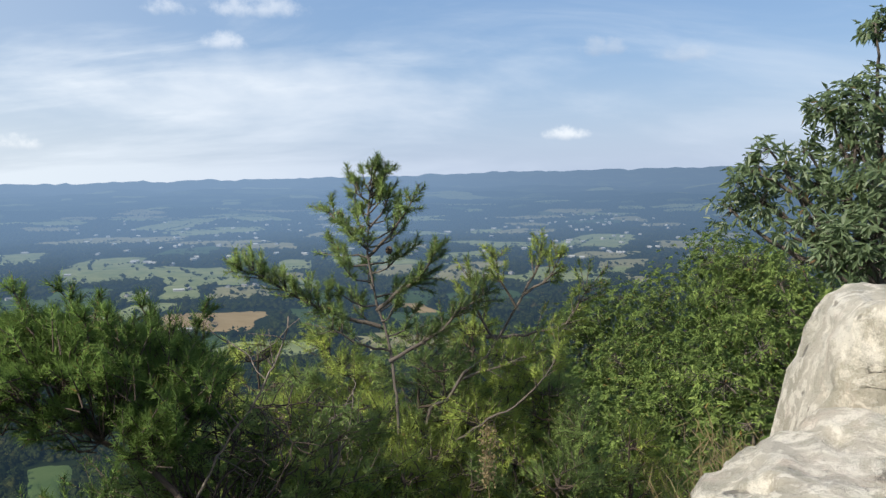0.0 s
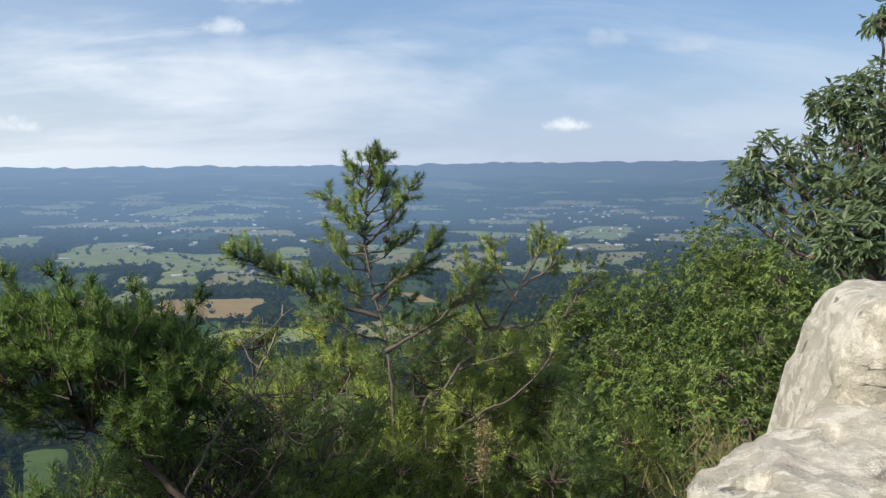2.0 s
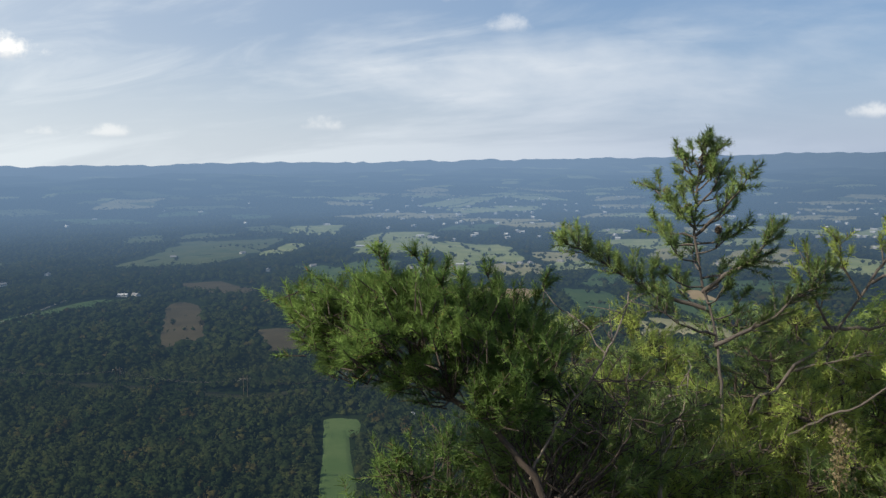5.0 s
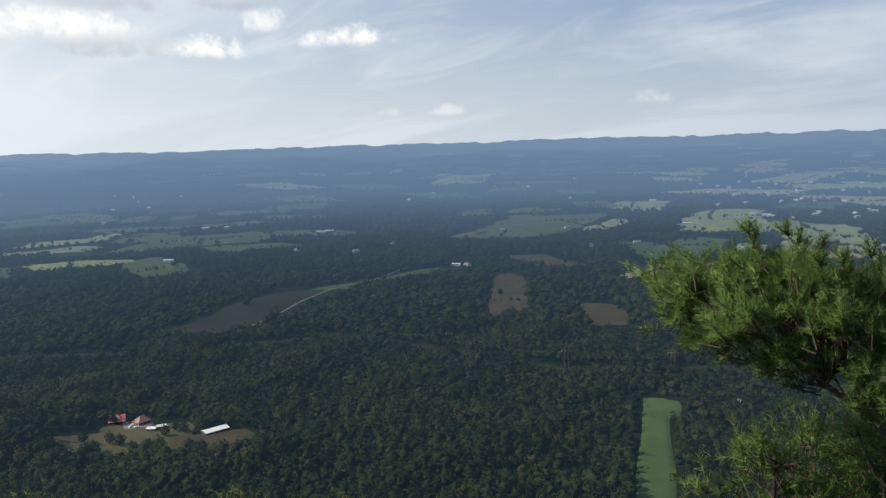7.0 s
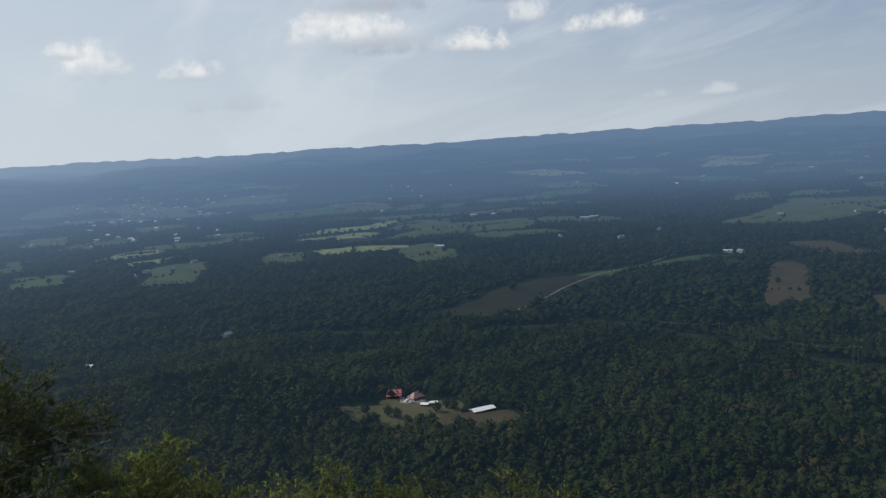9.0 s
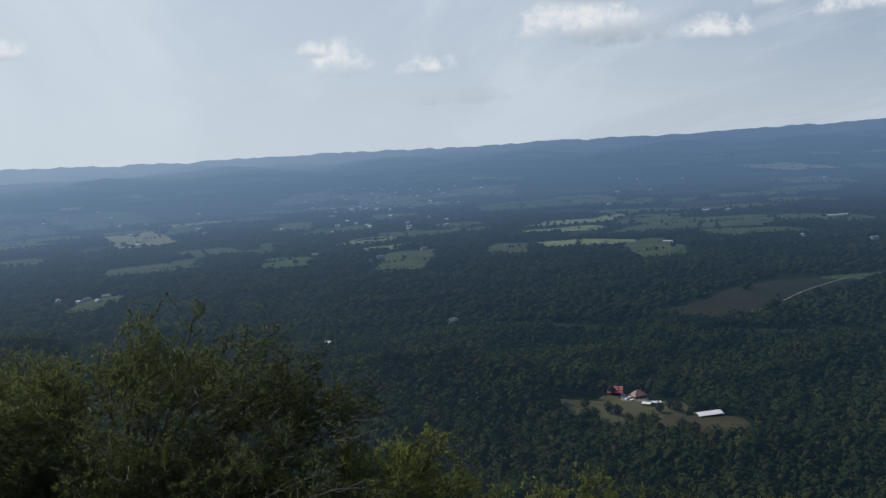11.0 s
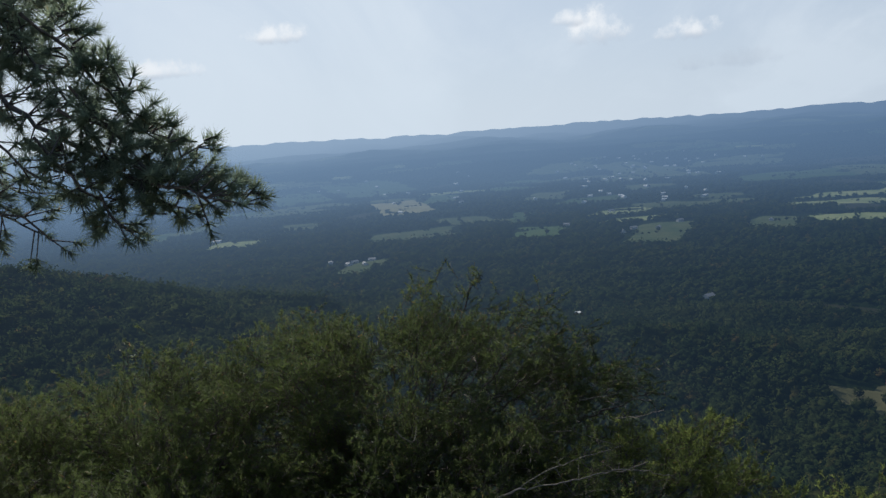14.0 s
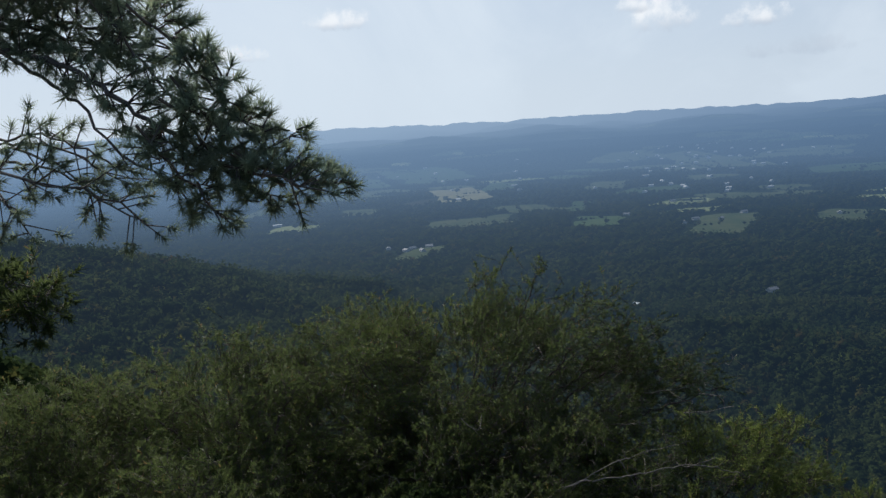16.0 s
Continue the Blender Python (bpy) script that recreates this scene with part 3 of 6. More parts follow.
field(-16.5, 2040, 66, 158, 4, "hay", "small tan clearing below the flank")
field(53.3, 2342, 402, 217, 4, "worn", "long sunlit pasture dotted with single trees")
field(56.3, 1861, 126, 243, 12, "worn", "pale green pasture above the woods")
field(49.5, 1312, 130, 320, -9, "soil", "dark ploughed field beside a lane", 0.5, 0.45)
field(40.8, 1563, 85, 220, -9, "green", "green field crossed by a farm lane", 0.5, 0.8)
field(30.6, 2487, 367, 546, 12, "worn", "pale long pasture curving up to a farm", 0.5, 0.5)
field(25.8, 2433, 86, 265, -9, "meadow", "small bright pasture between hedges")
field(32.6, 1406, 70, 356, 8, "brown", "brown bare field with two dark trees", 0.5, 0.15)
field(26.2, 1210, 65, 141, 4, "brown", "small brown clearing at the wood's edge")
field(30.1, 1754, 101, 176, 12, "brown", "dull brown field among trees")
field(23.2, 1595, 73, 149, -14, "hay", "pale worn clearing with a gravel yard")
field(6.5, 2015, 131, 162, 12, "meadow", "pale pasture along a hedge")
field(23.8, 3139, 205, 303, -14, "meadow", "far pale pasture below a farm")
field(35.6, 5510, 362, 920, -9, "hay", "far long pale field")
field(48.1, 5305, 342, 748, 8, "hay", "far pale field")
field(57.0, 3149, 100, 162, -14, "worn", "far pasture strip")
field(13.3, 3172, 211, 282, -5, "green", "far green field before the town")
field(65.8, 1976, 109, 165, -14, "worn", "pale clearing with sheds")
field(80.9, 1974, 121, 183, -5, "lawn", "bright green meadow among dark woods")
field(78.9, 4819, 384, 947, 4, "worn", "far pasture below a wood")
field(74.0, 4190, 311, 1257, 8, "worn", "far pasture with hedges")
field(60.3, 3389, 200, 411, 12, "worn", "far pasture with hedges")
field(72.9, 1870, 130, 275, 4, "worn", "clearing with scattered houses and trees")
field(50.9, 2146, 202, 184, 12, "worn", "pasture strip beside a wood")
field(41.9, 4903, 341, 496, 4, "worn", "far wide pasture")
field(64.5, 3268, 376, 346, 4, "green", "far dull green pasture")
field(97.0, 4044, 257, 786, 12, "green", "far green hillside pasture")
field(92.3, 4410, 410, 1274, 8, "green", "far green hillside pasture")
field(90.1, 3016, 198, 547, 4, "hay", "far tan clearing of bare earth")
field(82.2, 2340, 58, 212, -9, "green", "small far green pasture")
field(75.0, 3713, 200, 447, -5, "worn", "far pasture with hedges")
field(101.3, 2297, 139, 132, -14, "meadow", "far pale strip of pasture")
field(103.4, 2874, 116, 304, -14, "worn", "far pasture along a road")
field(93.1, 1646, 74, 151, -9, "worn", "worn clearing round a cluster of houses")
field(67.8, 4380, 429, 574, 4, "worn", "far wide pasture")
field(80.2, 2996, 147, 205, -9, "worn", "far pasture below a wood")
field(87.3, 3225, 139, 287, -5, "green", "far green pasture")
field(22.35, 762, 40, 70, 0, "lawn", "smooth bright green meadow between woods")
field(22.7, 640, 29, 270, 0, "lawn", "narrow green meadow running down between woods", 0.9)
field(60.6, 735, 62, 44, 12, "dry", "mown clearing round a farmstead in the woods")
field(57.4, 735, 88, 90, 0, "dry", "worn grass between the farm buildings", 0.8)
field(53.2, 699, 76, 72, 8, "brown", "brownish clearing beside a long white shed", 1.1)
field(57.9, 770, 30, 24, 0, "gravel", "gravel yard between farm buildings", 1.3)


# the patchwork beyond: smaller fields between hedges, thick in the open valley, thin among the woods
patch = random.Random(12)
for k in range(380):
    az = patch.uniform(-26, 112)
    dist = 1750 + 5600 * patch.random() ** 1.2
    if patch.random() > (0.95 if az < 24 else 0.42 if az < 72 else 0.28) or (az > 24 and dist < 2100):
        continue
    px, py = -math.sin(radians(az)) * dist, math.cos(radians(az)) * dist
    if in_field(np.array([px]), np.array([py]), 60)[0]:
        continue
    # darker kinds left of az 26 stand in for cloud shade
    kind = patch.choice(("meadow", "meadow", "green", "hay", "hay", "meadow") if az < 26 else ("worn", "green", "green", "worn", "soil"))
    size = 0.6 + dist / 4200
    field(az, dist, patch.uniform(80, 240) * size, patch.uniform(70, 190) * size, patch.uniform(-14, 14), kind,
          {"meadow": "pale pasture between hedges", "worn": "olive pasture between hedges", "green": "green field between hedges", "hay": "mown straw-coloured field", "soil": "dull brown ploughed field"}[kind])


# open farmland nearer by, where the valley is cleared
for k in range(60):
    az, dist = patch.uniform(-20, 27), patch.uniform(1230, 2500)
    px, py = -math.sin(radians(az)) * dist, math.cos(radians(az)) * dist
    if (az < -6 and dist < 1800) or (az > 20 and dist < 1800) or in_field(np.array([px]), np.array([py]), 45)[0]:
        continue
    kind = patch.choice(("meadow", "hay", "meadow", "green"))
    field(az, dist, patch.uniform(70, 190), patch.uniform(70, 200), patch.uniform(-20, 20), kind,
          {"meadow": "pale pasture in the open valley", "green": "green crop field in the open valley", "hay": "mown straw-coloured meadow in the valley"}[kind])


# and the vale beyond the woods
for k in range(95):
    az, dist = patch.uniform(44, 104), 1850 + 2300 * patch.random()
    px, py = -math.sin(radians(az)) * dist, math.cos(radians(az)) * dist
    if (az > 84 and dist < 2500) or (az < 52 and dist < 2250) or in_field(np.array([px]), np.array([py]), 30)[0]:
        continue
    # mostly dark kinds here too, painting cloud shade over the vale
    kind = patch.choice(("worn", "green", "worn", "worn", "soil", "meadow"))
    field(az, dist, patch.uniform(80, 300), patch.uniform(30, 110), patch.uniform(-22, 22), kind,
          {"worn": "olive pasture in the far vale", "green": "green field in the far vale", "soil": "dull ploughed field in the vale", "meadow": "pale meadow in the far vale"}[kind])


# thin cleared strips on the far hills
for k in range(230):
    az, dist = patch.uniform(-25, 112), 5400 + 13000 * patch.random() ** 1.3
    kind, size = patch.choice(("meadow", "worn", "worn")), dist / 13000
    field(az, dist, patch.uniform(120, 460) * size, patch.uniform(100, 300) * size, patch.uniform(-20, 20), kind, "far cleared strip fading into the haze", 1.5)


# where the houses stand, trees cleared along the line of sight so each shows
SHEDS = ((14.1, 1945, 85), (20.8, 2401, 90), (16.7, 2760, 88), (23.0, 3240, 80), (36.3, 1680, 75), (45.3, 2330, 85), (44.7, 2345, 95),
                       (52.8, 2592, 90), (51.4, 2600, 92), (55.2, 1890, 60), (102.5, 2331, 88), (92.3, 4980, 90), (-6.4, 2708, 70), (-12.0, 3250, 80))
HOUSES = ((9.9, 1987), (9.2, 2010), (11.0, 1960), (13.4, 1960), (16.0, 1900), (17.2, 1880), (-7.2, 2080), (-8.1, 2100), (-5.0, 2150), (-3.0, 2060), (35.4, 1690),
          (28.6, 2300), (33.0, 2330), (27.0, 1960), (24.0, 1980), (40.5, 2050), (43.0, 1900), (47.0, 1950), (92.4, 1710), (93.6, 1690), (94.0, 1650), (92.9, 1630),
          (95.2, 1720), (73.0, 1880), (74.6, 1900), (75.3, 1850), (71.6, 1990), (66.0, 1960), (70.0, 1150), (76.0, 2300), (79.0, 2050), (86.0, 2900))
place_rng = random.Random(5)
TOWN_SPOTS = []
for k in range(250):
    az = place_rng.choice((place_rng.gauss(6, 6), place_rng.gauss(13, 6), place_rng.gauss(-14, 3), place_rng.gauss(74, 3), place_rng.uniform(-20, 105)))
    TOWN_SPOTS.append((az, place_rng.uniform(2500, 5400), place_rng.uniform(0, 180), place_rng.random() < 0.2))
for az, dist in [q[:2] for q in SHEDS] + list(HOUSES) + [q[:2] for q in TOWN_SPOTS]:
    near = dist * 0.975
    fields.append((-math.sin(radians(az)) * near, math.cos(radians(az)) * near, radians(az), 12, dist * 0.03, 0.0))


def strip(az_a, dist_a, az_b, dist_b, wide, kind, label, name="road", bend=0.0):
    """A lane or a cut through the woods, between two places."""
    n = 24
    ax, ay = -math.sin(radians(az_a)) * dist_a, math.cos(radians(az_a)) * dist_a
    bx, by = -math.sin(radians(az_b)) * dist_b, math.cos(radians(az_b)) * dist_b
    t = np.linspace(0, 1, n)
    length = math.hypot(bx - ax, by - ay)
    nx, ny = -(by - ay) / length, (bx - ax) / length
    off = bend * np.sin(t * math.pi)
    x, y = ax + (bx - ax) * t + nx * off, ay + (by - ay) * t + ny * off
    pts, pl = [], []
    for side in (-1, 1):
        xx, yy = x + nx * side * wide / 2, y + ny * side * wide / 2
        pts.append(place(xx, yy, 1.1)[0])
        pl.append(np.stack([xx, yy, 0 * xx], -1))
    for side in (0, 1):
        pts.append(pts[side] - np.array([0, 0, 2.0]))
        pl.append(pl[side])
    v, faces = np.concatenate(pts), []
    for i in range(n - 1):
        for p, q in ((0, 1), (2, 0), (1, 3)):
            a, b, c, d = p * n + i, q * n + i, q * n + i + 1, p * n + i + 1
            faces += [(a, b, c), (a, c, d)]
    for i in range(n - 1):
        mx, my = (x[i] + x[i + 1]) / 2, (y[i] + y[i + 1]) / 2
        fields.append((mx, my, math.atan2(y[i + 1] - y[i], x[i + 1] - x[i]), length / n * 0.6, wide / 2 + 3, 0.0))
    ob = shells(name, v, np.array(faces), FIELDS[kind, dist_a > SPLIT], None, "", np.concatenate(pl))
    tagged(ob, label, "road" if name == "road" else "clearing", "", "structure")


strip(50.4, 1147, 44.4, 1450, 3, "gravel", "pale gravel lane beside a ploughed field", bend=6)
strip(44.4, 1450, 39.0, 1703, 3, "gravel", "pale gravel lane climbing through a green field", bend=-8)
strip(66, 1110, 44.4, 1087, 22, "soil", "power line cut through the woods", "clearing", bend=-30)
strip(44.4, 1087, 28.8, 884, 20, "soil", "power line cut through the woods", "clearing", bend=12)
strip(28.8, 884, 14.0, 905, 20, "soil", "power line cut through the woods", "clearing", bend=8)
strip(57.2, 790, 56.5, 850, 5, "soil", "dirt track leading into the woods")

# ---- woods ----
ICO = [(0, 0, -1)] + [(0.894 * math.cos(1.2566 * k), 0.894 * math.sin(1.2566 * k), -0.447) for k in range(5)] \
    + [(0.894 * math.cos(1.2566 * (k + 0.5)), 0.894 * math.sin(1.2566 * (k + 0.5)), 0.447) for k in range(5)] + [(0, 0, 1)]
ICO = np.array(ICO)
ICO_F = np.array([(0, 1 + (k + 1) % 5, 1 + k) for k in range(5)] + [(1 + k, 1 + (k + 1) % 5, 6 + k) for k in range(5)]
                 + [(1 + (k + 1) % 5, 6 + (k + 1) % 5, 6 + k) for k in range(5)] + [(6 + k, 6 + (k + 1) % 5, 11) for k in range(5)])


def scatter(d0, d1, gap, az0=-30, az1=130):
    """Places on an uneven grid in the sector that is seen."""
    n = int(d1 / gap) + 1
    gx, gy = np.meshgrid(np.arange(-n, n + 1), np.arange(-n, n + 1))
    x = (gx.ravel() + rng.uniform(-0.48, 0.48, gx.size)) * gap
    y = (gy.ravel() + rng.uniform(-0.48, 0.48, gx.size)) * gap
    d, az = np.hypot(x, y), np.degrees(np.arctan2(-x, y))
    ok = (d > d0) & (d < d1) & (az > az0) & (az < az1)
    return x[ok], y[ok]


OCTA = np.array([(1, 0, 0), (0, 1, 0), (-1, 0, 0), (0, -1, 0), (0, 0, 0.72), (0, 0, -0.9)])
OCTA_F = np.array([(0, 1, 4), (1, 2, 4), (2, 3, 4), (3, 0, 4), (1, 0, 5), (2, 1, 5), (3, 2, 5), (0, 3, 5)])


def crowns(name, x, y, size, core, sprays, mat, label, tall=0.8, leaf=0.13):
    """Crowns of a wood: each a dark uneven heart under many ragged sprays of leaves. ONE object, nobody could count them."""
    n = len(x)
    s = size * np.exp(np.clip(rng.normal(0, 0.18, n), -0.4, 0.36))
    own = np.stack([x, y, rng.uniform(0, 1, n)], -1)
    # the canopy rolls: taller groups stand over lower ones
    roll = np.clip(wave(x, y, 95, 51) + 0.6 * wave(x, y, 38, 52), -0.3, 2)
    s = s * (1 + 0.13 * roll)

    def canopy(qx, qy):
        return 5.0 * wave(qx, qy, 210, 53) + 2.6 * wave(qx, qy, 95, 51)

    rise = canopy(x, y)
    tilt = np.stack([(rise - canopy(x + 4, y)) / 4, (rise - canopy(x, y + 4)) / 4, np.full(n, 0.12)], -1) * np.array([1.6, 1.6, 1.0])
    p, k = place(x, y, np.maximum(rise, -2.0) if sprays > 12 else 1.2 * roll)
    solid, faces = (ICO, ICO_F) if core == "round" else (OCTA, OCTA_F)
    m = len(solid)
    stretch = rng.uniform(0.85, 1.35, n) if sprays > 12 else rng.uniform(0.7, 1.05, n)
    shape = solid[None] * (1 + rng.uniform(-0.3, 0.3, (n, m, 1))) + rng.uniform(-0.15, 0.15, (n, m, 3))
    v = shape * (s * (0.46 if core == "round" else 0.56))[:, None, None] * np.array([1.12, 1.12, 1.0])
    v[:, :, 2] = v[:, :, 2] * stretch[:, None] + (s * tall * 0.62)[:, None]
    v_all, f_all = [(v * k[:, None, None] + p[:, None]).reshape(-1, 3)], [(faces[None] + (np.arange(n) * m)[:, None, None]).reshape(-1, 3)]
    p_all, count = [np.repeat(own, m, 0)], m * n
    o_all = [(shape / np.linalg.norm(shape, axis=2, keepdims=True) + tilt[:, None] + np.array([0, 0, 0.25])).reshape(-1, 3)]
    # lobes: each crown bulges in a few directions of its own
    lobes = rng.normal(0, 1, (n, 4, 3))
    lobes[:, :, 2] = np.abs(lobes[:, :, 2]) * 0.8
    lobes /= np.linalg.norm(lobes, axis=2, keepdims=True)
    for b in range(sprays):
        d = rng.normal(0, 1, (n, 3))
        d[:, 2] = np.abs(d[:, 2]) * 1.0 - 0.25
        d = d * 0.8 + lobes[:, b % 4]
        d /= np.linalg.norm(d, axis=1, keepdims=True)
        reach = 0.60 + 0.22 * np.maximum(0, (d[:, None] * lobes).sum(2).max(1) - 0.55) / 0.45
        c = d * (s * reach * rng.uniform(0.85, 1.12, n))[:, None] * np.array([1.12, 1.12, 1.0])
        c[:, 2] = c[:, 2] * stretch + s * tall * 0.62
        nor = d + rng.normal(0, 0.55, (n, 3))
        nor /= np.linalg.norm(nor, axis=1, keepdims=True)
        e1 = np.cross(nor, rng.normal(0, 1, (n, 3)))
        e1 /= np.linalg.norm(e1, axis=1, keepdims=True)
        e2 = np.cross(nor, e1)
        r = s * leaf * rng.uniform(0.6, 1.3, n)
        t = np.stack([e1, -0.5 * e1 + 0.87 * e2, -0.5 * e1 - 0.87 * e2], 1) * (1 + rng.uniform(-0.35, 0.35, (n, 3, 1)))
        v = (c[:, None] + t * r[:, None, None]) * k[:, None, None] + p[:, None]
        v_all.append(v.reshape(-1, 3))
        f_all.append(np.arange(3 * n).reshape(-1, 3) + count)
        p_all.append(np.repeat(own, 3, 0))
        o = d * 0.7 + nor * 0.25 + tilt + np.array([0, 0, 0.28])
        o_all.append(np.repeat(o / np.linalg.norm(o, axis=1, keepdims=True), 3, 0))
        count += 3 * n
    ob = shells(name, np.concatenate(v_all), np.concatenate(f_all), mat, None, "", np.concatenate(p_all), True, np.concatenate(o_all))
    return tagged(ob, label, "woods", "", "stuff")


x, y = scatter(70, 300, 9.0, -32, 135)
crowns("woods", x, y, 6.5, "round", 44, WOODS, "dark broadleaf woods on the steep mountainside")
x, y = scatter(300, SPLIT, 7.8, -32, 122)
keep = ~in_field(x, y, rng.normal(1, 2.5, len(x)))
crowns("woods", x[keep], y[keep], 6.4, "round", 38, WOODS, "dense dark green broadleaf woods below the overlook", 0.95, 0.16)
x, y = scatter(SPLIT, 720, 7.9, -32, 122)
keep = ~in_field(x, y, rng.normal(1, 2.0, len(x)))
crowns("backdrop", x[keep], y[keep], 6.4, "round", 21, FAR_WOODS, "dense dark green woods at the mountain's foot", 0.95, 0.17)["kind"] = "structure"
x, y = scatter(720, 1100, 9.0, -31, 121)
keep = ~in_field(x, y, rng.normal(1, 2.5, len(x)))
crowns("backdrop", x[keep], y[keep], 7.2, "plain", 16, FAR_WOODS, "dark green woods rolling down to the valley floor", 0.95, 0.18)["kind"] = "structure"
x, y = scatter(1100, 2300, 13.2, -31, 121)
open_side = np.degrees(np.arctan2(-x, y)) < 27
keep = ~in_field(x, y, rng.normal(1, 4.0, len(x))) | (rng.uniform(0, 1, len(x)) < np.where(open_side, 0.030, 0.008))
crowns("backdrop", x[keep], y[keep], 10.4, "plain", 4, FAR_WOODS, "woods and hedgerows between the fields of the valley", 0.75, 0.20)["kind"] = "structure"
row = np.concatenate(hedges)
crowns("backdrop", row[:, 0], row[:, 1], 6.2, "plain", 3, FAR_WOODS, "broken hedgerows of trees across the pastures", 0.75, 0.22)["kind"] = "structure"
x, y = scatter(2300, 4000, 19.5, -31, 121)
keep = ~in_field(x, y, rng.normal(-3, 7.0, len(x))) | (rng.uniform(0, 1, len(x)) < 0.006)
crowns("backdrop", x[keep], y[keep], 9.8, "plain", 1, FAR_WOODS, "distant woods and tree lines under blue haze", 0.65, 0.28)["kind"] = "structure"
x, y = scatter(4000, 8200, 47.0, -31, 121)
keep = ~in_field(x, y, rng.normal(-8, 14.0, len(x))) | (rng.uniform(0, 1, len(x)) < 0.02)
crowns("backdrop", x[keep], y[keep], 13.0, "plain", 0, FAR_WOODS, "far woods fading into blue haze", 0.5, 0.28)["kind"] = "structure"


# ---- farms and houses ----
def gable(w, l, h, pitch, over=0.5, thick=0.25):
    """Walls with gables and a two-sided roof slab, ridge along y. Returns (verts, faces) twice."""
    r = h + w / 2 * pitch
    wall = [(-w / 2, -l / 2, -2), (w / 2, -l / 2, -2), (w / 2, l / 2, -2), (-w / 2, l / 2, -2),
            (-w / 2, -l / 2, h), (w / 2, -l / 2, h), (w / 2, l / 2, h), (-w / 2, l / 2, h), (0, -l / 2, r), (0, l / 2, r)]
    wf = [(0, 1, 5, 8, 4), (2, 3, 7, 9, 6), (1, 2, 6, 5), (3, 0, 4, 7), (3, 2, 1, 0)]
    e, hl = w / 2 + over, l / 2 + over
    lo = h - over * pitch
    roof, rf = [], []
    for z in (0.02, thick):
        roof += [(-e, -hl, lo + z), (0, -hl, r + z), (e, -hl, lo + z), (-e, hl, lo + z), (0, hl, r + z), (e, hl, lo + z)]
    rf = [(6, 7, 10, 9), (7, 8, 11, 10), (0, 3, 4, 1), (1, 4, 5, 2), (0, 1, 7, 6), (1, 2, 8, 7), (3, 9, 10, 4), (4, 10, 11, 5), (0, 6, 9, 3), (2, 5, 11, 8)]
    return (wall, wf), (roof, rf)


def boxy(x0, x1, y0, y1, z0, z1):
    v = [(x, y, z) for z in (z0, z1) for x, y in ((x0, y0), (x1, y0), (x1, y1), (x0, y1))]
    return v, [(3, 2, 1, 0), (4, 5, 6, 7), (0, 1, 5, 4), (1, 2, 6, 5), (2, 3, 7, 6), (3, 0, 4, 7)]


def spot(az, dist, turn=0.0, h=0.6):
    x, y = -math.sin(radians(az)) * dist, math.cos(radians(az)) * dist
    p, k = place(x, y, h * max(1, dist / 1500))
    return Matrix.Translation(p) @ Matrix.Rotation(radians(az + turn), 4, "Z") @ Matrix.Diagonal((k, k, k, 1))


def building(name, w, l, h, pitch, wall_mat, roof_mat, label, category, openings=True):
    """A gabled building at the origin with walls, roof, door and windows."""
    ob = thing(name, Matrix.Identity(4), label, category)
    wall, roof = gable(w, l, h, pitch)
    part("wall", *wall, wall_mat, ob)
    part("roof", *roof, roof_mat, ob)
    if openings:
        step = l / 4
        for i in range(3):
            y = -l / 2 + step * (i + 1)
            for side in (-1, 1):
                x = side * w / 2
                if i == 1 and side > 0:
                    part("door", *boxy(x - 0.05, x + 0.06, y - 0.5, y + 0.5, 0, min(2.1, h - 0.2)), DARK_GLASS, ob)
                else:
                    part("window", *boxy(x - 0.06, x + 0.06, y - 0.6, y + 0.6, 1.0, min(2.2, h - 0.2)), DARK_GLASS, ob)
    return ob


def put(proto, az, dist, turn, label=""):
    ob = copy_thing(proto, spot(az, dist, turn))
    k = float(drawn_in(dist)) / dist
    ob.scale = (k, k, k)
    if label:
        ob["label"] = label
    return ob


# the farmstead in the woods
barn = building("barn", 11, 17, 5.0, 0.55, WALL_RED, ROOF_RED, "red barn with a red metal roof and lean-to", "barn", False)
lean = part("lean_to_roof", [(5.4, -9, 4.2), (10.5, -9, 2.8), (10.5, 9, 2.8), (5.4, 9, 4.2), (5.4, -9, 4.4), (10.5, -9, 3.0), (10.5, 9, 3.0), (5.4, 9, 4.4)],
            [(3, 2, 1, 0), (4, 5, 6, 7), (0, 1, 5, 4), (1, 2, 6, 5), (2, 3, 7, 6), (3, 0, 4, 7)], ROOF_RED, barn)
for yy in (-8.5, -3, 3, 8.5):
    part("post", *boxy(10.0, 10.3, yy - 0.15, yy + 0.15, -2, 2.9), WALL_TIMBER, lean)
part("barn_door", *boxy(5.45, 5.6, -2.2, 2.2, 0, 3.6), DARK_GLASS, barn)
barn.matrix_world = spot(59.1, 782, -92) @ Matrix.Scale(0.82, 4)


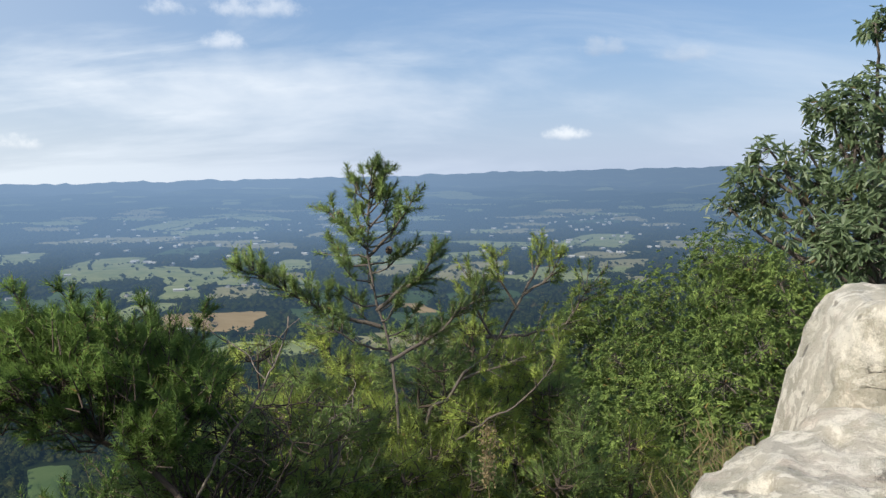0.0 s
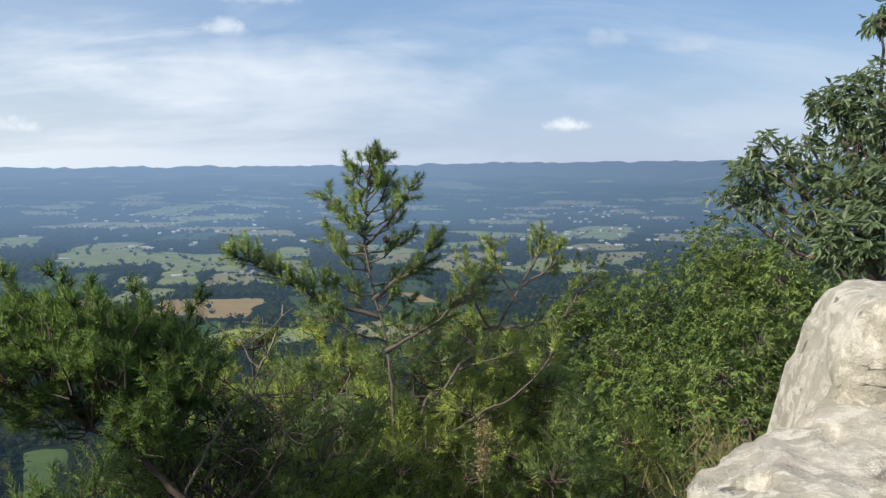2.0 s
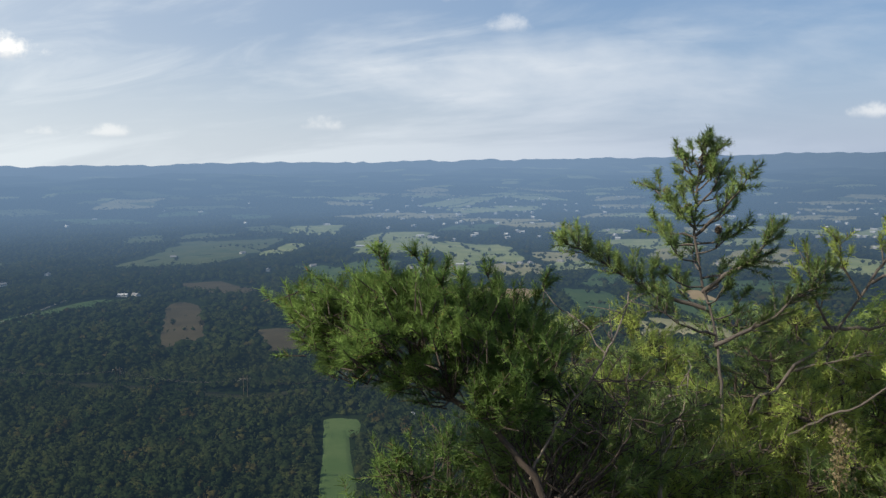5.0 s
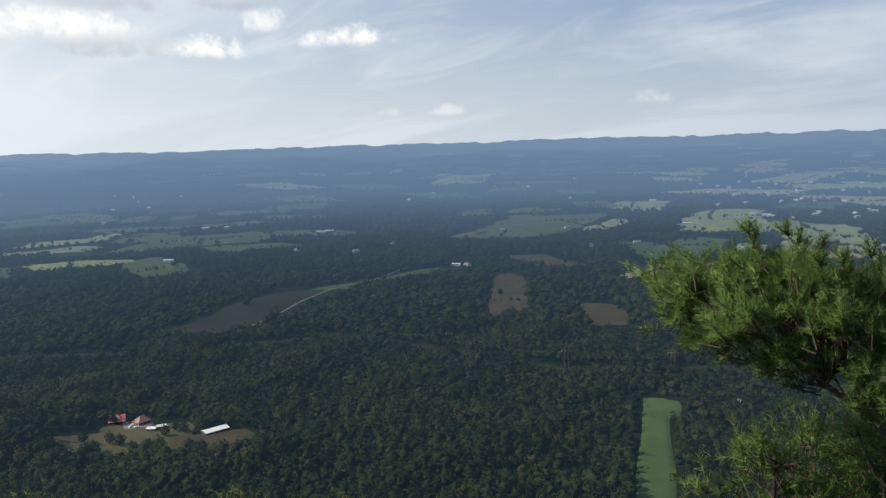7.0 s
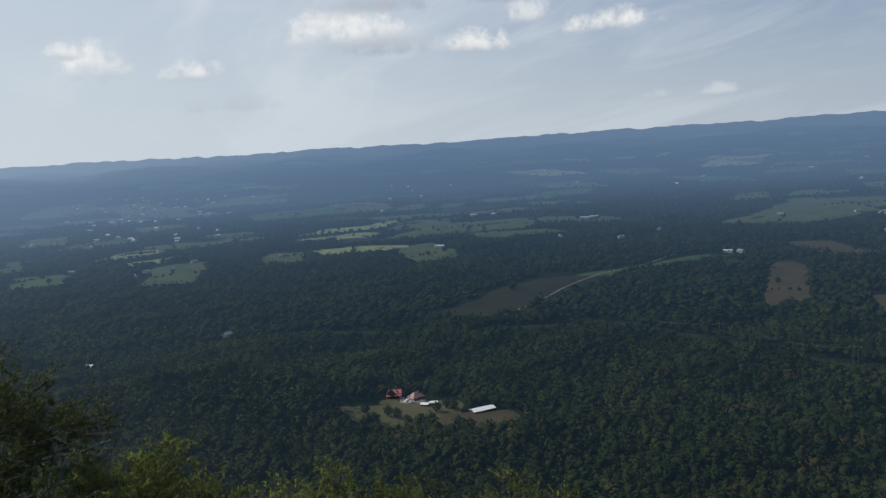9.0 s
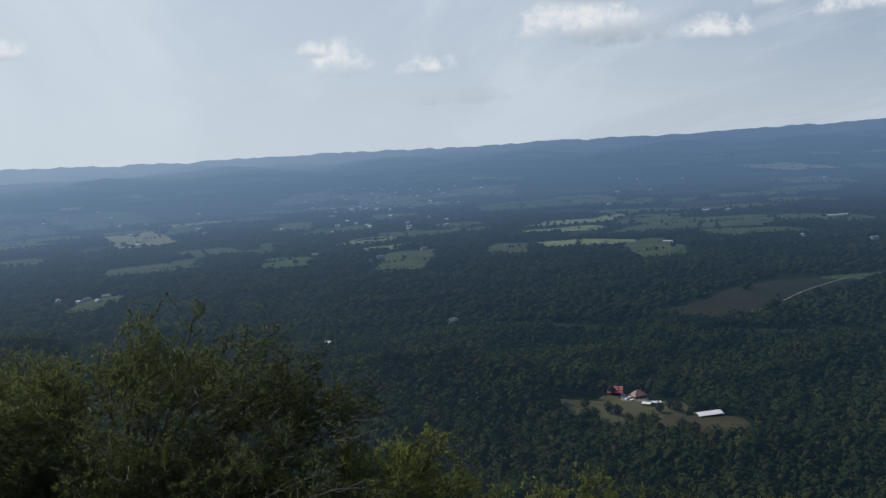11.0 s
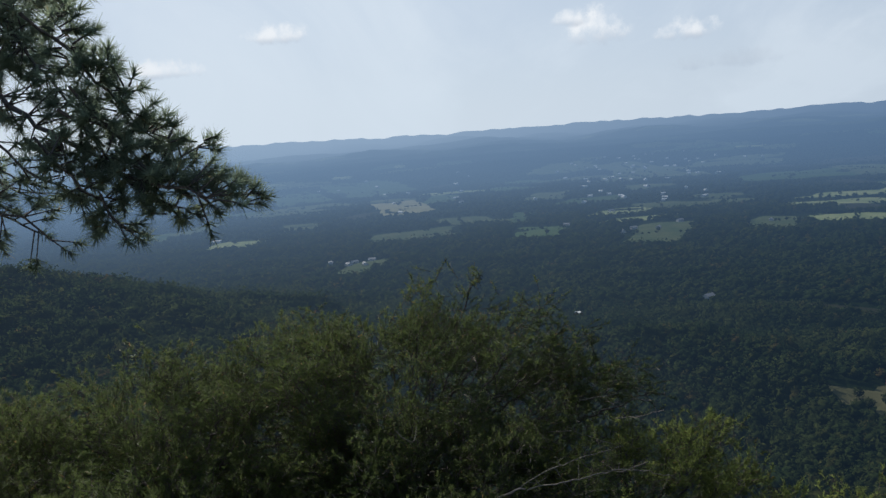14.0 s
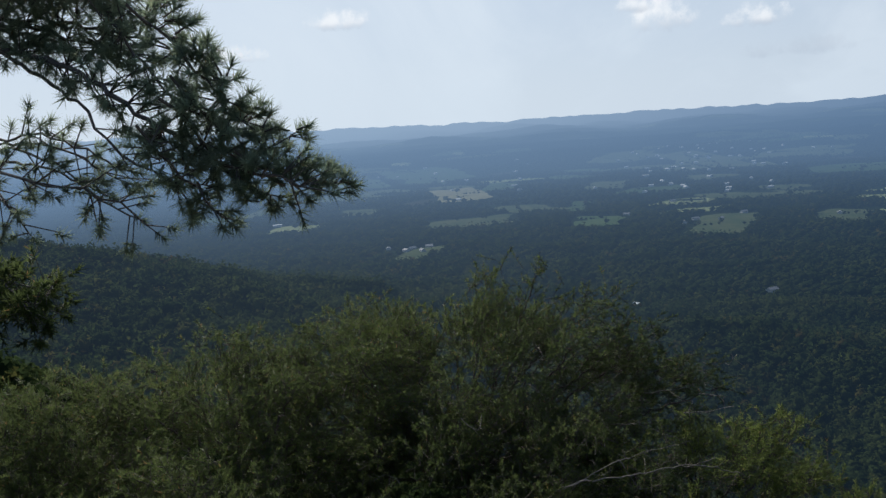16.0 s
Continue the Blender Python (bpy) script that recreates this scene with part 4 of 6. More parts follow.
def hip_house(w, l, h, top, label):
    ob = thing("farmhouse", Matrix.Identity(4), label, "house")
    part("wall", *boxy(-w / 2, w / 2, -l / 2, l / 2, -2, h), WALL_BRICK, ob)
    e = 0.7
    roof = part("roof", [(-w / 2 - e, -l / 2 - e, h), (w / 2 + e, -l / 2 - e, h), (w / 2 + e, l / 2 + e, h), (-w / 2 - e, l / 2 + e, h), (0, -l * 0.12, top), (0, l * 0.12, top)],
         [(0, 1, 4), (1, 2, 5, 4), (2, 3, 5), (3, 0, 4, 5), (3, 2, 1, 0)], ROOF_CLAY, ob)
    for yy in (-l * 0.3, 0, l * 0.3):
        for side in (-1, 1):
            part("window", *boxy(side * w / 2 - 0.06, side * w / 2 + 0.06, yy - 0.7, yy + 0.7, 1.0, 2.3), DARK_GLASS, ob)
    part("chimney", *boxy(1.2, 2.0, 1.5, 2.3, h, top + 0.9), WALL_BRICK, roof)
    return ob


house = hip_house(9.5, 12.5, 3.0, 7.6, "brick farmhouse with a clay-red hipped roof")
house.matrix_world = spot(57.6, 774, -55)
shed = building("shed", 5.5, 7.5, 2.3, 0.3, WALL_TIMBER, ROOF_WHITE, "low grey shed with a pale metal roof", "shed", False)
shed.matrix_world = spot(57.0, 752, 70)
copy_thing(shed, spot(56.4, 757, 95))
long_shed = building("long_shed", 9.5, 21.5, 2.6, 0.25, WALL_OPEN_SIDE, ROOF_WHITE, "long open shed with a white metal roof", "shed", False)
long_shed.matrix_world = spot(53.0, 727, -62)


def car(label):
    ob = thing("car", Matrix.Identity(4), label, "car")
    prof = [(-2.2, 0.35), (2.2, 0.35), (2.25, 0.8), (1.3, 0.95), (0.7, 1.45), (-1.3, 1.45), (-2.0, 0.95), (-2.25, 0.8)]
    v = [(x, s * (0.85 if z < 1.2 else 0.68), z) for s in (-1, 1) for x, z in prof]
    n = len(prof)
    f = [tuple(range(n)), tuple(range(2 * n - 1, n - 1, -1))] + [(i, n + i, n + (i + 1) % n, (i + 1) % n) for i in range(n)]
    part("body", v, f, CAR_WHITE, ob)
    for x in (-1.4, 1.4):
        for s in (-1, 1):
            ring = [(x + 0.33 * math.cos(a * 0.6283), s * 0.86 + t, 0.33 + 0.33 * math.sin(a * 0.6283)) for t in (-0.1, 0.1) for a in range(10)]
            wheel = part("wheel", ring, [tuple(range(10)), tuple(range(19, 9, -1))] + [(i, 10 + i, 10 + (i + 1) % 10, (i + 1) % 10) for i in range(10)], TYRE, ob)
            cap = [(x + 0.17 * math.cos(a * 0.6283), s * 0.97, 0.33 + 0.17 * math.sin(a * 0.6283)) for a in range(10)] + [(x, s * 0.99, 0.33)]
            part("rim", cap, [(i, (i + 1) % 10, 10) for i in range(10)], STEEL, wheel)
    part("windscreen", [(1.28, -0.66, 0.98), (1.28, 0.66, 0.98), (0.74, 0.62, 1.44), (0.74, -0.62, 1.44)], [(0, 1, 2, 3)], DARK_GLASS, ob)
    return ob


first_car = tagged(car("white car parked on the gravel yard"), group="cars in the farmyard")
first_car.matrix_world = spot(58.15, 770, 20, 1.0)
for az, dist, turn in ((58.35, 764, 60), (57.95, 762, 10), (58.6, 776, 0)):
    copy_thing(first_car, spot(az, dist, turn, 1.0))

# single houses of the valley
SMALL = building("house", 9, 15, 3.0, 0.6, FAR_WALL_PALE, FAR_ROOF_GREY, "small pale house with a grey roof", "house")
WHITE = building("farm_shed", 11, 24, 3.8, 0.3, FAR_WALL_PALE, FAR_ROOF_WHITE, "long white farm shed with a metal roof", "shed", False)
SMALL.matrix_world, WHITE.matrix_world = spot(7.2, 2059, 60), spot(13.7, 1403, 88)
tagged(SMALL, group="houses of the valley"), tagged(WHITE, group="farm sheds of the valley")
for az, dist, turn in SHEDS:
    put(WHITE, az, dist, turn)
wroof = building("cabin", 9, 13, 3.4, 0.5, WALL_TIMBER, FAR_ROOF_WHITE, "small cabin with a bright metal roof in the woods", "cabin", False)
wroof.matrix_world = spot(78.6, 1012, 50, 5) @ Matrix.Scale(0.7, 4)
copy_thing(SMALL, spot(17.3, 775, 20, 4) @ Matrix.Scale(0.5, 4))
fields.append((-math.sin(radians(78.6)) * 1010, math.cos(radians(78.6)) * 1010, 0, 9, 9, 0.0))
for az, dist in HOUSES:
    put(SMALL, az, dist, place_rng.uniform(0, 180))
# the town in the distance
TOWN = building("town_house", 11, 16, 3.6, 0.5, FAR_WALL_PALE, FAR_ROOF_WHITE, "small pale house of the far town", "house", False)
TOWN.matrix_world = spot(9.0, 3600, 40)
tagged(TOWN, group="houses of the town")
for az, dist, turn, big in TOWN_SPOTS:
    put(WHITE if big else TOWN, az, dist, turn)


# single trees standing in the fields
def field_tree(label):
    ob = thing("field_tree", Matrix.Identity(4), label, "tree", "single trees in the fields")
    part("trunk", *boxy(-0.25, 0.25, -0.25, 0.25, -2, 3.0), WALL_TIMBER, ob)
    n = 420
    d = rng.normal(0, 1, (n, 3))
    d /= np.linalg.norm(d, axis=1, keepdims=True)
    lob = 1 + 0.18 * np.sin(d[:, 0] * 5 + 1) * np.sin(d[:, 1] * 4) + 0.12 * np.sin(d[:, 2] * 6)
    c = d * (rng.uniform(0.6, 1.0, n) * lob)[:, None] * np.array([4.6, 4.6, 4.4]) + np.array([0, 0, 5.6])
    tri = c[:, None] + rng.normal(0, 0.55, (n, 3, 3))
    o = d + np.array([0, 0, 0.1])
    triangles("crown", tri, SINGLE_TREE, ob, "", np.tile((700.0, 0.0, 0.35), (3 * n, 1)), np.repeat(o / np.linalg.norm(o, axis=1, keepdims=True), 3, 0))
    return ob


lone = field_tree("single round green tree in a pasture")
lone.matrix_world = spot(61.2, 729, 0)
for az, dist in ((59.6, 723), (59.0, 717), (63.3, 734), (54.7, 680), (53.9, 672), (54.3, 671), (56.2, 731), (55.5, 744), (55.0, 737), (60.6, 706), (57.4, 693), (56.6, 689), (58.3, 694), (33.2, 1330), (31.4, 1300), (29.0, 1500), (28.2, 1520), (49.0, 2350), (51.0, 2420), (53.5, 2330),
                 (55.6, 2290), (57.0, 2300), (60.0, 2350), (62.0, 2450), (47.2, 2380), (58.4, 2480), (18.5, 2600), (16.6, 2450), (20.0, 2500), (12.0, 2300), (55.0, 1800), (41.0, 1640), (73.0, 1830), (74.4, 1810)):
    q = copy_thing(lone, spot(az, dist, 30))
    f = float(drawn_in(dist)) / dist
    q.scale = (f, f, f)

# the power line over its cut
def pylon(m):
    ob = thing("power_pole", m, "tall wooden power pole with a crossarm", "power pole", "poles of the power line")
    part("pole", *boxy(-0.22, 0.22, -0.22, 0.22, -3, 24), WALL_TIMBER, ob)
    part("pole", *boxy(-0.22, 0.22, 3.78, 4.22, -3, 24), WALL_TIMBER, ob)
    arm = part("crossarm", *boxy(-0.2, 0.2, -3.5, 7.5, 20.6, 21.0), WALL_TIMBER, ob)
    for yy in (-3.2, 2.0, 7.2):
        part("insulator", *boxy(-0.12, 0.12, yy - 0.12, yy + 0.12, 19.4, 20.6), STEEL, arm)
    return ob


stands = [(44.4, 1087), (36.6, 985), (28.6, 886), (21.5, 878), (14.0, 905)]
poles = [pylon(spot(az, dist, 90, 0)) for az, dist in stands]
for a, b in zip(stands, stands[1:]):
    pa, pb = spot(*a, 90, 0), spot(*b, 90, 0)
    for yy in (-3.2, 2.0, 7.2):
        s, e = pa @ Vector((0, yy, 19.4)), pb @ Vector((0, yy, 19.4))
        pts = [s.lerp(e, t / 12) - Vector((0, 0, 7 * 4 * (t / 12) * (1 - t / 12))) for t in range(13)]
        v, f = [], []
        for q in pts:
            v += [q + Vector((0, 0, 0.06)), q + Vector((0.05, 0.05, -0.04)), q + Vector((-0.05, -0.05, -0.04))]
        for i in range(12):
            f += [(3 * i + c, 3 * i + (c + 1) % 3, 3 * i + 3 + (c + 1) % 3, 3 * i + 3 + c) for c in range(3)]
        wire = part("power_cable", v, f, CABLE)
        tagged(wire, "bare steel power cable sagging between poles", "cable", "cables of the power line")


# ---- near trees: wood, needles, leaves ----
def unit(v):
    v = np.asarray(v, dtype=float)
    return v / np.maximum(np.linalg.norm(v, axis=-1, keepdims=True), 1e-9)


def curve(points, step=0.05, wobble=0.0):
    """A smooth line through points, as an array."""
    p = np.array(points, dtype=float)
    ext = np.vstack([2 * p[0] - p[1], p, 2 * p[-1] - p[-2]])
    out = []
    for i in range(1, len(ext) - 2):
        n = max(2, int(np.linalg.norm(ext[i + 1] - ext[i]) / step))
        t = np.linspace(0, 1, n, endpoint=False)[:, None]
        a, b, c, d = ext[i - 1:i + 3]
        out.append(0.5 * (2 * b + (c - a) * t + (2 * a - 5 * b + 4 * c - d) * t ** 2 + (3 * b - a - 3 * c + d) * t ** 3))
    out = np.vstack(out + [p[-1:]])
    if wobble:
        out[1:-1] += rng.normal(0, wobble, out[1:-1].shape)
    return out


def tube(line, r0, r1, sides=6):
    """A tapered limb along a line: points and triangles."""
    line = np.asarray(line)
    n = len(line)
    tan = unit(np.gradient(line, axis=0))
    ref = np.array([0.31, 0.2, 0.93]) if abs(tan[0] @ np.array([0.31, 0.2, 0.93])) < 0.9 else np.array([1.0, 0, 0])
    e1 = unit(np.cross(tan, ref))
    e2 = np.cross(tan, e1)
    r = np.linspace(r0, r1, n) * (1 + rng.normal(0, 0.06, n))
    a = np.linspace(0, 2 * np.pi, sides, endpoint=False)
    v = line[:, None] + r[:, None, None] * (np.cos(a)[None, :, None] * e1[:, None] + np.sin(a)[None, :, None] * e2[:, None])
    f = []
    for i in range(n - 1):
        for k in range(sides):
            p, q = i * sides + k, i * sides + (k + 1) % sides
            f += [(p, q, q + sides), (p, q + sides, p + sides)]
    f += [((n - 1) * sides, (n - 1) * sides + k, (n - 1) * sides + k + 1) for k in range(1, sides - 1)]
    return v.reshape(-1, 3), np.array(f)


def merged(pieces):
    v, f, o = [], [], 0
    for a, b in pieces:
        v.append(a), f.append(b + o)
        o += len(a)
    return np.concatenate(v), np.concatenate(f)


def needle_tufts(base, direction, length, count, long, wide):
    """Needles round shoots: base and direction (n, 3), shoot length (n,). Loose triangles."""
    n = len(base)
    d = unit(direction)
    ref = np.where(np.abs(d[:, 2:3]) < 0.9, np.array([[0, 0, 1.0]]), np.array([[1.0, 0, 0]]))
    e1 = unit(np.cross(d, ref))
    e2 = np.cross(d, e1)
    u = rng.uniform(0, 1, (n, count))
    a = rng.uniform(0, 2 * np.pi, (n, count))
    lean = np.radians(rng.uniform(38, 88, (n, count)) * (1.05 - 0.60 * u ** 2))
    root = base[:, None] + d[:, None] * (u * length[:, None])[..., None]
    ray_ = d[:, None] * np.cos(lean)[..., None] + (e1[:, None] * np.cos(a)[..., None] + e2[:, None] * np.sin(a)[..., None]) * np.sin(lean)[..., None]
    ray_[..., 2] += 0.08
    ray_ = unit(ray_)
    side = unit(np.cross(ray_, rng.normal(0, 1, ray_.shape))) * wide / 2
    tip = root + ray_ * (long * rng.uniform(0.7, 1.15, (n, count)))[..., None]
    return np.stack([root - side, root + side, tip], -2).reshape(-1, 3, 3), ray_.reshape(-1, 3)


def leaf_cards(root, direction, long, wide, droop=0.25):
    """Leaves folded along the midrib: four triangles' worth of outline in two. Loose triangles."""
    n = len(root)
    d = unit(direction)
    d[:, 2] -= droop
    d = unit(d)
    side = unit(np.cross(d, unit(rng.normal(0, 1, (n, 3)) + np.array([0, 0, 1.2]))))
    nor = np.cross(side, d)
    ln, wd = long * rng.uniform(0.65, 1.2, (n, 1)), wide * rng.uniform(0.75, 1.2, (n, 1))
    mid = root + d * ln * 0.55
    left, right = mid + side * wd / 2 + nor * wd * 0.14, mid - side * wd / 2 + nor * wd * 0.14
    tip = root + d * ln - nor * ln * 0.12
    return np.concatenate([np.stack([root, left, tip], 1), np.stack([root, tip, right], 1)])


class Pine:
    """Collects a pine's wood and shoots, then builds it as one thing with parts."""

    def __init__(self):
        self.wood, self.shoots, self.twigs, self.hubs = [], [], [], []

    def limb(self, points, r0, r1, bare=0.3, gap=0.06, reach=0.16, wobble=0.006, shoot=0.065, lift=0.35):
        """A limb; beyond its bare part it carries twigs, and every twig a shoot of needles."""
        line = curve(points, 0.06, wobble)
        self.wood.append(tube(line, r0, r1, 6))
        seg = np.linalg.norm(np.diff(line, axis=0), axis=1)
        run = np.concatenate([[0], np.cumsum(seg)])
        s, k = run[-1] * bare, 0
        while s < run[-1]:
            i = min(np.searchsorted(run, s), len(line) - 1)
            t = unit(line[min(i + 1, len(line) - 1)] - line[max(i - 1, 0)])
            r = unit(rng.normal(0, 1, 3))
            out = unit(np.cross(t, r))
            dirn = unit(t * rng.uniform(0.4, 1.0) + out * rng.uniform(0.5, 1.0) + np.array([0, 0, lift * rng.uniform(0.3, 1.2)]))
            ln = reach * rng.uniform(0.45, 1.15)
            self.twig(line[i], dirn, ln, shoot)
            s += 0.62 * gap * rng.uniform(0.6, 1.4)
            k += 1
        self.twig(line[-1], unit(line[-1] - line[-3]), reach * 0.4, shoot)

    def twig(self, base, dirn, ln, shoot):
        tip = base + dirn * ln + np.array([0, 0, ln * 0.12])
        self.twigs.append(tube(np.array([base, tip]), 0.0035, 0.002, 3))
        self.hubs.append(base)
        self.shoots.append((base + dirn * max(ln - shoot, 0.0), tip - base, min(shoot * 1.15, ln + 0.02)))

    def clump(self, mid, radius, n, shoot=0.065, squash=0.7):
        """A tuft of shoots spreading from one place, mostly up and out."""
        for _ in range(n):
            d = unit(rng.normal(0, 1, 3) + np.array([0, 0, 0.45]))
            d = unit(d * np.array([1, 1, squash]))
            self.twig(np.array(mid) + d * radius * 0.25, d, radius * rng.uniform(0.45, 1.0), shoot)

    def brush(self, mid, toward, n, shoot, spread=0.45, back=0.06, hub=None):
        """Long bottle-brush shoots that all reach the same way."""
        for _ in range(n):
            d = unit(np.array(toward) + rng.normal(0, spread, 3))
            base = np.array(mid) + rng.normal(0, back, 3)
            ln = shoot * rng.uniform(0.65, 1.3)
            self.twigs.append(tube(np.array([base - d * 0.05, base + d * ln]), 0.0035, 0.002, 3))
            self.hubs.append(np.array(mid) - unit(np.array(toward)) * 0.10 if hub is None else hub)
            self.shoots.append((base + d * ln * 0.1, d, ln * 0.95))

    def build(self, name, label, trunk, mat, count=34, long=0.058, wide=0.0028, category="pine tree", bark=None, group=""):
        bark = bark or BARK
        foot = trunk[0][0]
        ob = thing(name, Matrix.Translation(foot), label, category, group)
        shift = -np.array(foot)

        def add(part_name, v, f, m, lab=""):
            return shells(part_name, v + shift, f, m, ob, lab, None, True)

        add("trunk", *tube(curve(trunk[0], 0.08, 0.004), trunk[1], trunk[2], 8), bark)
        for v, f in self.wood:
            add("branch", v, f, bark)
        if self.twigs:
            add("twigwork", *merged(self.twigs), bark)["kind"] = "stuff"
        if self.shoots:
            b, d, ln = (np.array(q) for q in zip(*self.shoots))
            tri, ray_ = needle_tufts(b, d, ln, count, long, wide)
            mass = (b - b.mean(0)) / (2.0 * b.std(0).max())
            local = b + unit(d) * ln[:, None] * 0.6 - np.array(self.hubs)
            local = local / np.maximum(np.linalg.norm(local, axis=1, keepdims=True), 0.12)
            o = unit(ray_ * 0.75 + np.repeat(mass * 0.35 + local * 0.6 + np.array([0, 0, 0.12]), count, 0))
            triangles("foliage", tri + shift, mat, ob, "", None, np.repeat(o, 3, 0))["kind"] = "stuff"
        return ob


def cone_at(name, at, size, label):
    """An open pine cone: rings of thick scales round an egg."""
    v, f = [], []
    for ring in range(7):
        z = -0.5 + ring / 6.0
        r = 0.48 * math.sqrt(max(0.05, 1 - (z * 1.7) ** 2))
        for k in range(9):
            a = 6.283 * (k + 0.5 * (ring % 2)) / 9
            c, s = math.cos(a), math.sin(a)
            o = len(v)
            for dr, dz, dw in ((0.45, 0.0, 0.11), (1.0, 0.10, 0.17), (1.0, 0.03, 0.17), (0.45, -0.10, 0.11)):
                v += [(c * r * dr - s * dw, s * r * dr + c * dw, z + dz), (c * r * dr + s * dw, s * r * dr - c * dw, z + dz)]
            f += [(o, o + 1, o + 3, o + 2), (o + 2, o + 3, o + 5, o + 4), (o + 4, o + 5, o + 7, o + 6), (o, o + 2, o + 4, o + 6), (o + 1, o + 7, o + 5, o + 3)]
    v = [Vector(p) * size for p in v]
    ob = part(name, v, f, CONE)
    ob.matrix_world = Matrix.Translation(at) @ Euler((rng.uniform(-1, 1), rng.uniform(-1, 1), 0)).to_matrix().to_4x4()
    return tagged(ob, label, "pine cone", "open pine cones on the branches")


def ground_at(x, y):
    return float(land(x, y))


# the slender pine with the bare-tipped arms
p = Pine()
p.limb([(-0.14, 4.98, -0.46), (-0.01, 4.94, -0.34), (0.11, 4.80, -0.14)], 0.011, 0.004, 0.45, 0.030, 0.12)
p.limb([(-0.14, 4.98, -0.36), (-0.27, 4.99, -0.27), (-0.37, 5.03, -0.20)], 0.010, 0.004, 0.40, 0.030, 0.12)
p.limb([(-0.10, 4.91, -0.77), (0.03, 4.86, -0.66), (0.16, 4.81, -0.57), (0.24, 4.77, -0.43)], 0.014, 0.005, 0.30, 0.020, 0.12, shoot=0.08)
p.limb([(-0.08, 4.87, -0.86), (-0.28, 4.83, -0.79), (-0.42, 4.78, -0.73), (-0.65, 4.72, -0.58), (-0.82, 4.64, -0.49)], 0.014, 0.005, 0.20, 0.014, 0.14, shoot=0.08, lift=0.8)
p.limb([(-0.03, 4.79, -1.05), (0.20, 4.81, -0.93), (0.34, 4.82, -0.82), (0.52, 4.83, -0.68)], 0.014, 0.005, 0.25, 0.018, 0.15, shoot=0.08)
p.limb([(-0.15, 4.97, -0.51), (-0.23, 4.97, -0.51), (-0.31, 4.97, -0.46)], 0.008, 0.004, 0.3, 0.03, 0.12)
p.limb([(-0.14, 5.0, -0.30), (-0.07, 4.97, -0.22), (-0.02, 4.95, -0.12)], 0.008, 0.003, 0.35, 0.03, 0.10)
p.limb([(-0.13, 5.02, -0.15), (-0.20, 5.02, -0.08), (-0.24, 5.03, -0.02)], 0.007, 0.003, 0.3, 0.03, 0.09)
p.limb([(-0.12, 5.03, -0.10), (-0.07, 5.05, -0.05), (-0.03, 5.03, 0.02)], 0.007, 0.003, 0.2, 0.028, 0.09)
p.limb([(-0.13, 5.03, -0.18), (-0.11, 5.04, -0.06), (-0.09, 5.05, 0.04)], 0.007, 0.003, 0.1, 0.028, 0.08)
p.limb([(-0.02, 4.83, -1.0), (-0.18, 4.75, -0.95), (-0.34, 4.7, -0.84)], 0.010, 0.004, 0.4, 0.03, 0.15)
p.limb([(-0.14, 4.98, -0.42), (-0.2, 4.9, -0.36), (-0.24, 4.8, -0.30)], 0.008, 0.003, 0.3, 0.03, 0.11)
for k in range(17):
    z = -0.52 + 0.52 * (k + rng.uniform(0, 1)) / 17
    a, ln = 2.4 * k + rng.uniform(-0.5, 0.5), 0.02 + 0.42 * (0.07 - z)
    o = np.array([math.cos(a), math.sin(a), 0.0])
    s0 = np.array([-0.13, 5.01, z])
    p.limb([s0, s0 + o * ln * 0.6 + np.array([0, 0, 0.03]), s0 + o * ln + np.array([0, 0, 0.10])], 0.006, 0.003, 0.45, 0.05, 0.07, lift=0.6)
for k in range(9):
    z = -0.92 + 0.045 * k
    a, ln = 2.4 * k + rng.uniform(-0.5, 0.5), rng.uniform(0.16, 0.27)
    o = np.array([math.cos(a), math.sin(a), 0.0])
    s0 = np.array([-0.05 - 0.1 * (z + 0.92) / 0.4, 4.86 + 0.1 * (z + 0.92) / 0.4, z])
    p.limb([s0, s0 + o * ln * 0.6 + np.array([0, 0, 0.03]), s0 + o * ln + np.array([0, 0, 0.12])], 0.006, 0.003, 0.4, 0.045, 0.09, lift=0.6)
p.build("pine_tree", "slender green pine with a broken, open crown", ([(0.2, 4.75, ground_at(0.2, 4.75) - 0.3), (0.08, 4.7, -3.2), (0.03, 4.68, -1.75), (-0.0, 4.76, -1.18), (-0.04, 4.86, -0.93), (-0.11, 4.92, -0.67), (-0.15, 4.98, -0.45), (-0.14, 4.99, -0.28), (-0.12, 5.03, -0.10), (-0.09, 5.05, 0.04)], 0.029, 0.005), NEEDLES, 54, 0.046, 0.0045)
for c in ((-0.42, 4.94, -0.76), (-0.18, 4.97, -0.30), (-0.02, 4.90, -0.42), (-0.30, 4.97, -0.21)):
    cone_at("pine_cone", c, 0.042, "open brown pine cone on a twig")

# the second stem beside it
p = Pine()
p.limb([(0.56, 5.08, -0.98), (0.80, 5.05, -0.96), (1.04, 5.02, -0.89), (1.14, 4.92, -0.70)], 0.013, 0.004, 0.35, 0.028, 0.17)
p.limb([(0.62, 5.05, -1.0), (0.50, 5.0, -0.80), (0.46, 4.95, -0.62)], 0.010, 0.004, 0.25, 0.028, 0.16)
p.limb([(0.75, 5.08, -0.80), (0.66, 5.05, -0.66), (0.62, 5.0, -0.50)], 0.009, 0.004, 0.25, 0.028, 0.15)
p.limb([(0.80, 5.08, -0.72), (0.95, 5.05, -0.62), (1.0, 5.0, -0.5)], 0.009, 0.004, 0.25, 0.028, 0.14)
p.limb([(0.42, 5.02, -1.22), (0.55, 4.9, -1.15), (0.75, 4.85, -1.06)], 0.010, 0.004, 0.25, 0.028, 0.16)
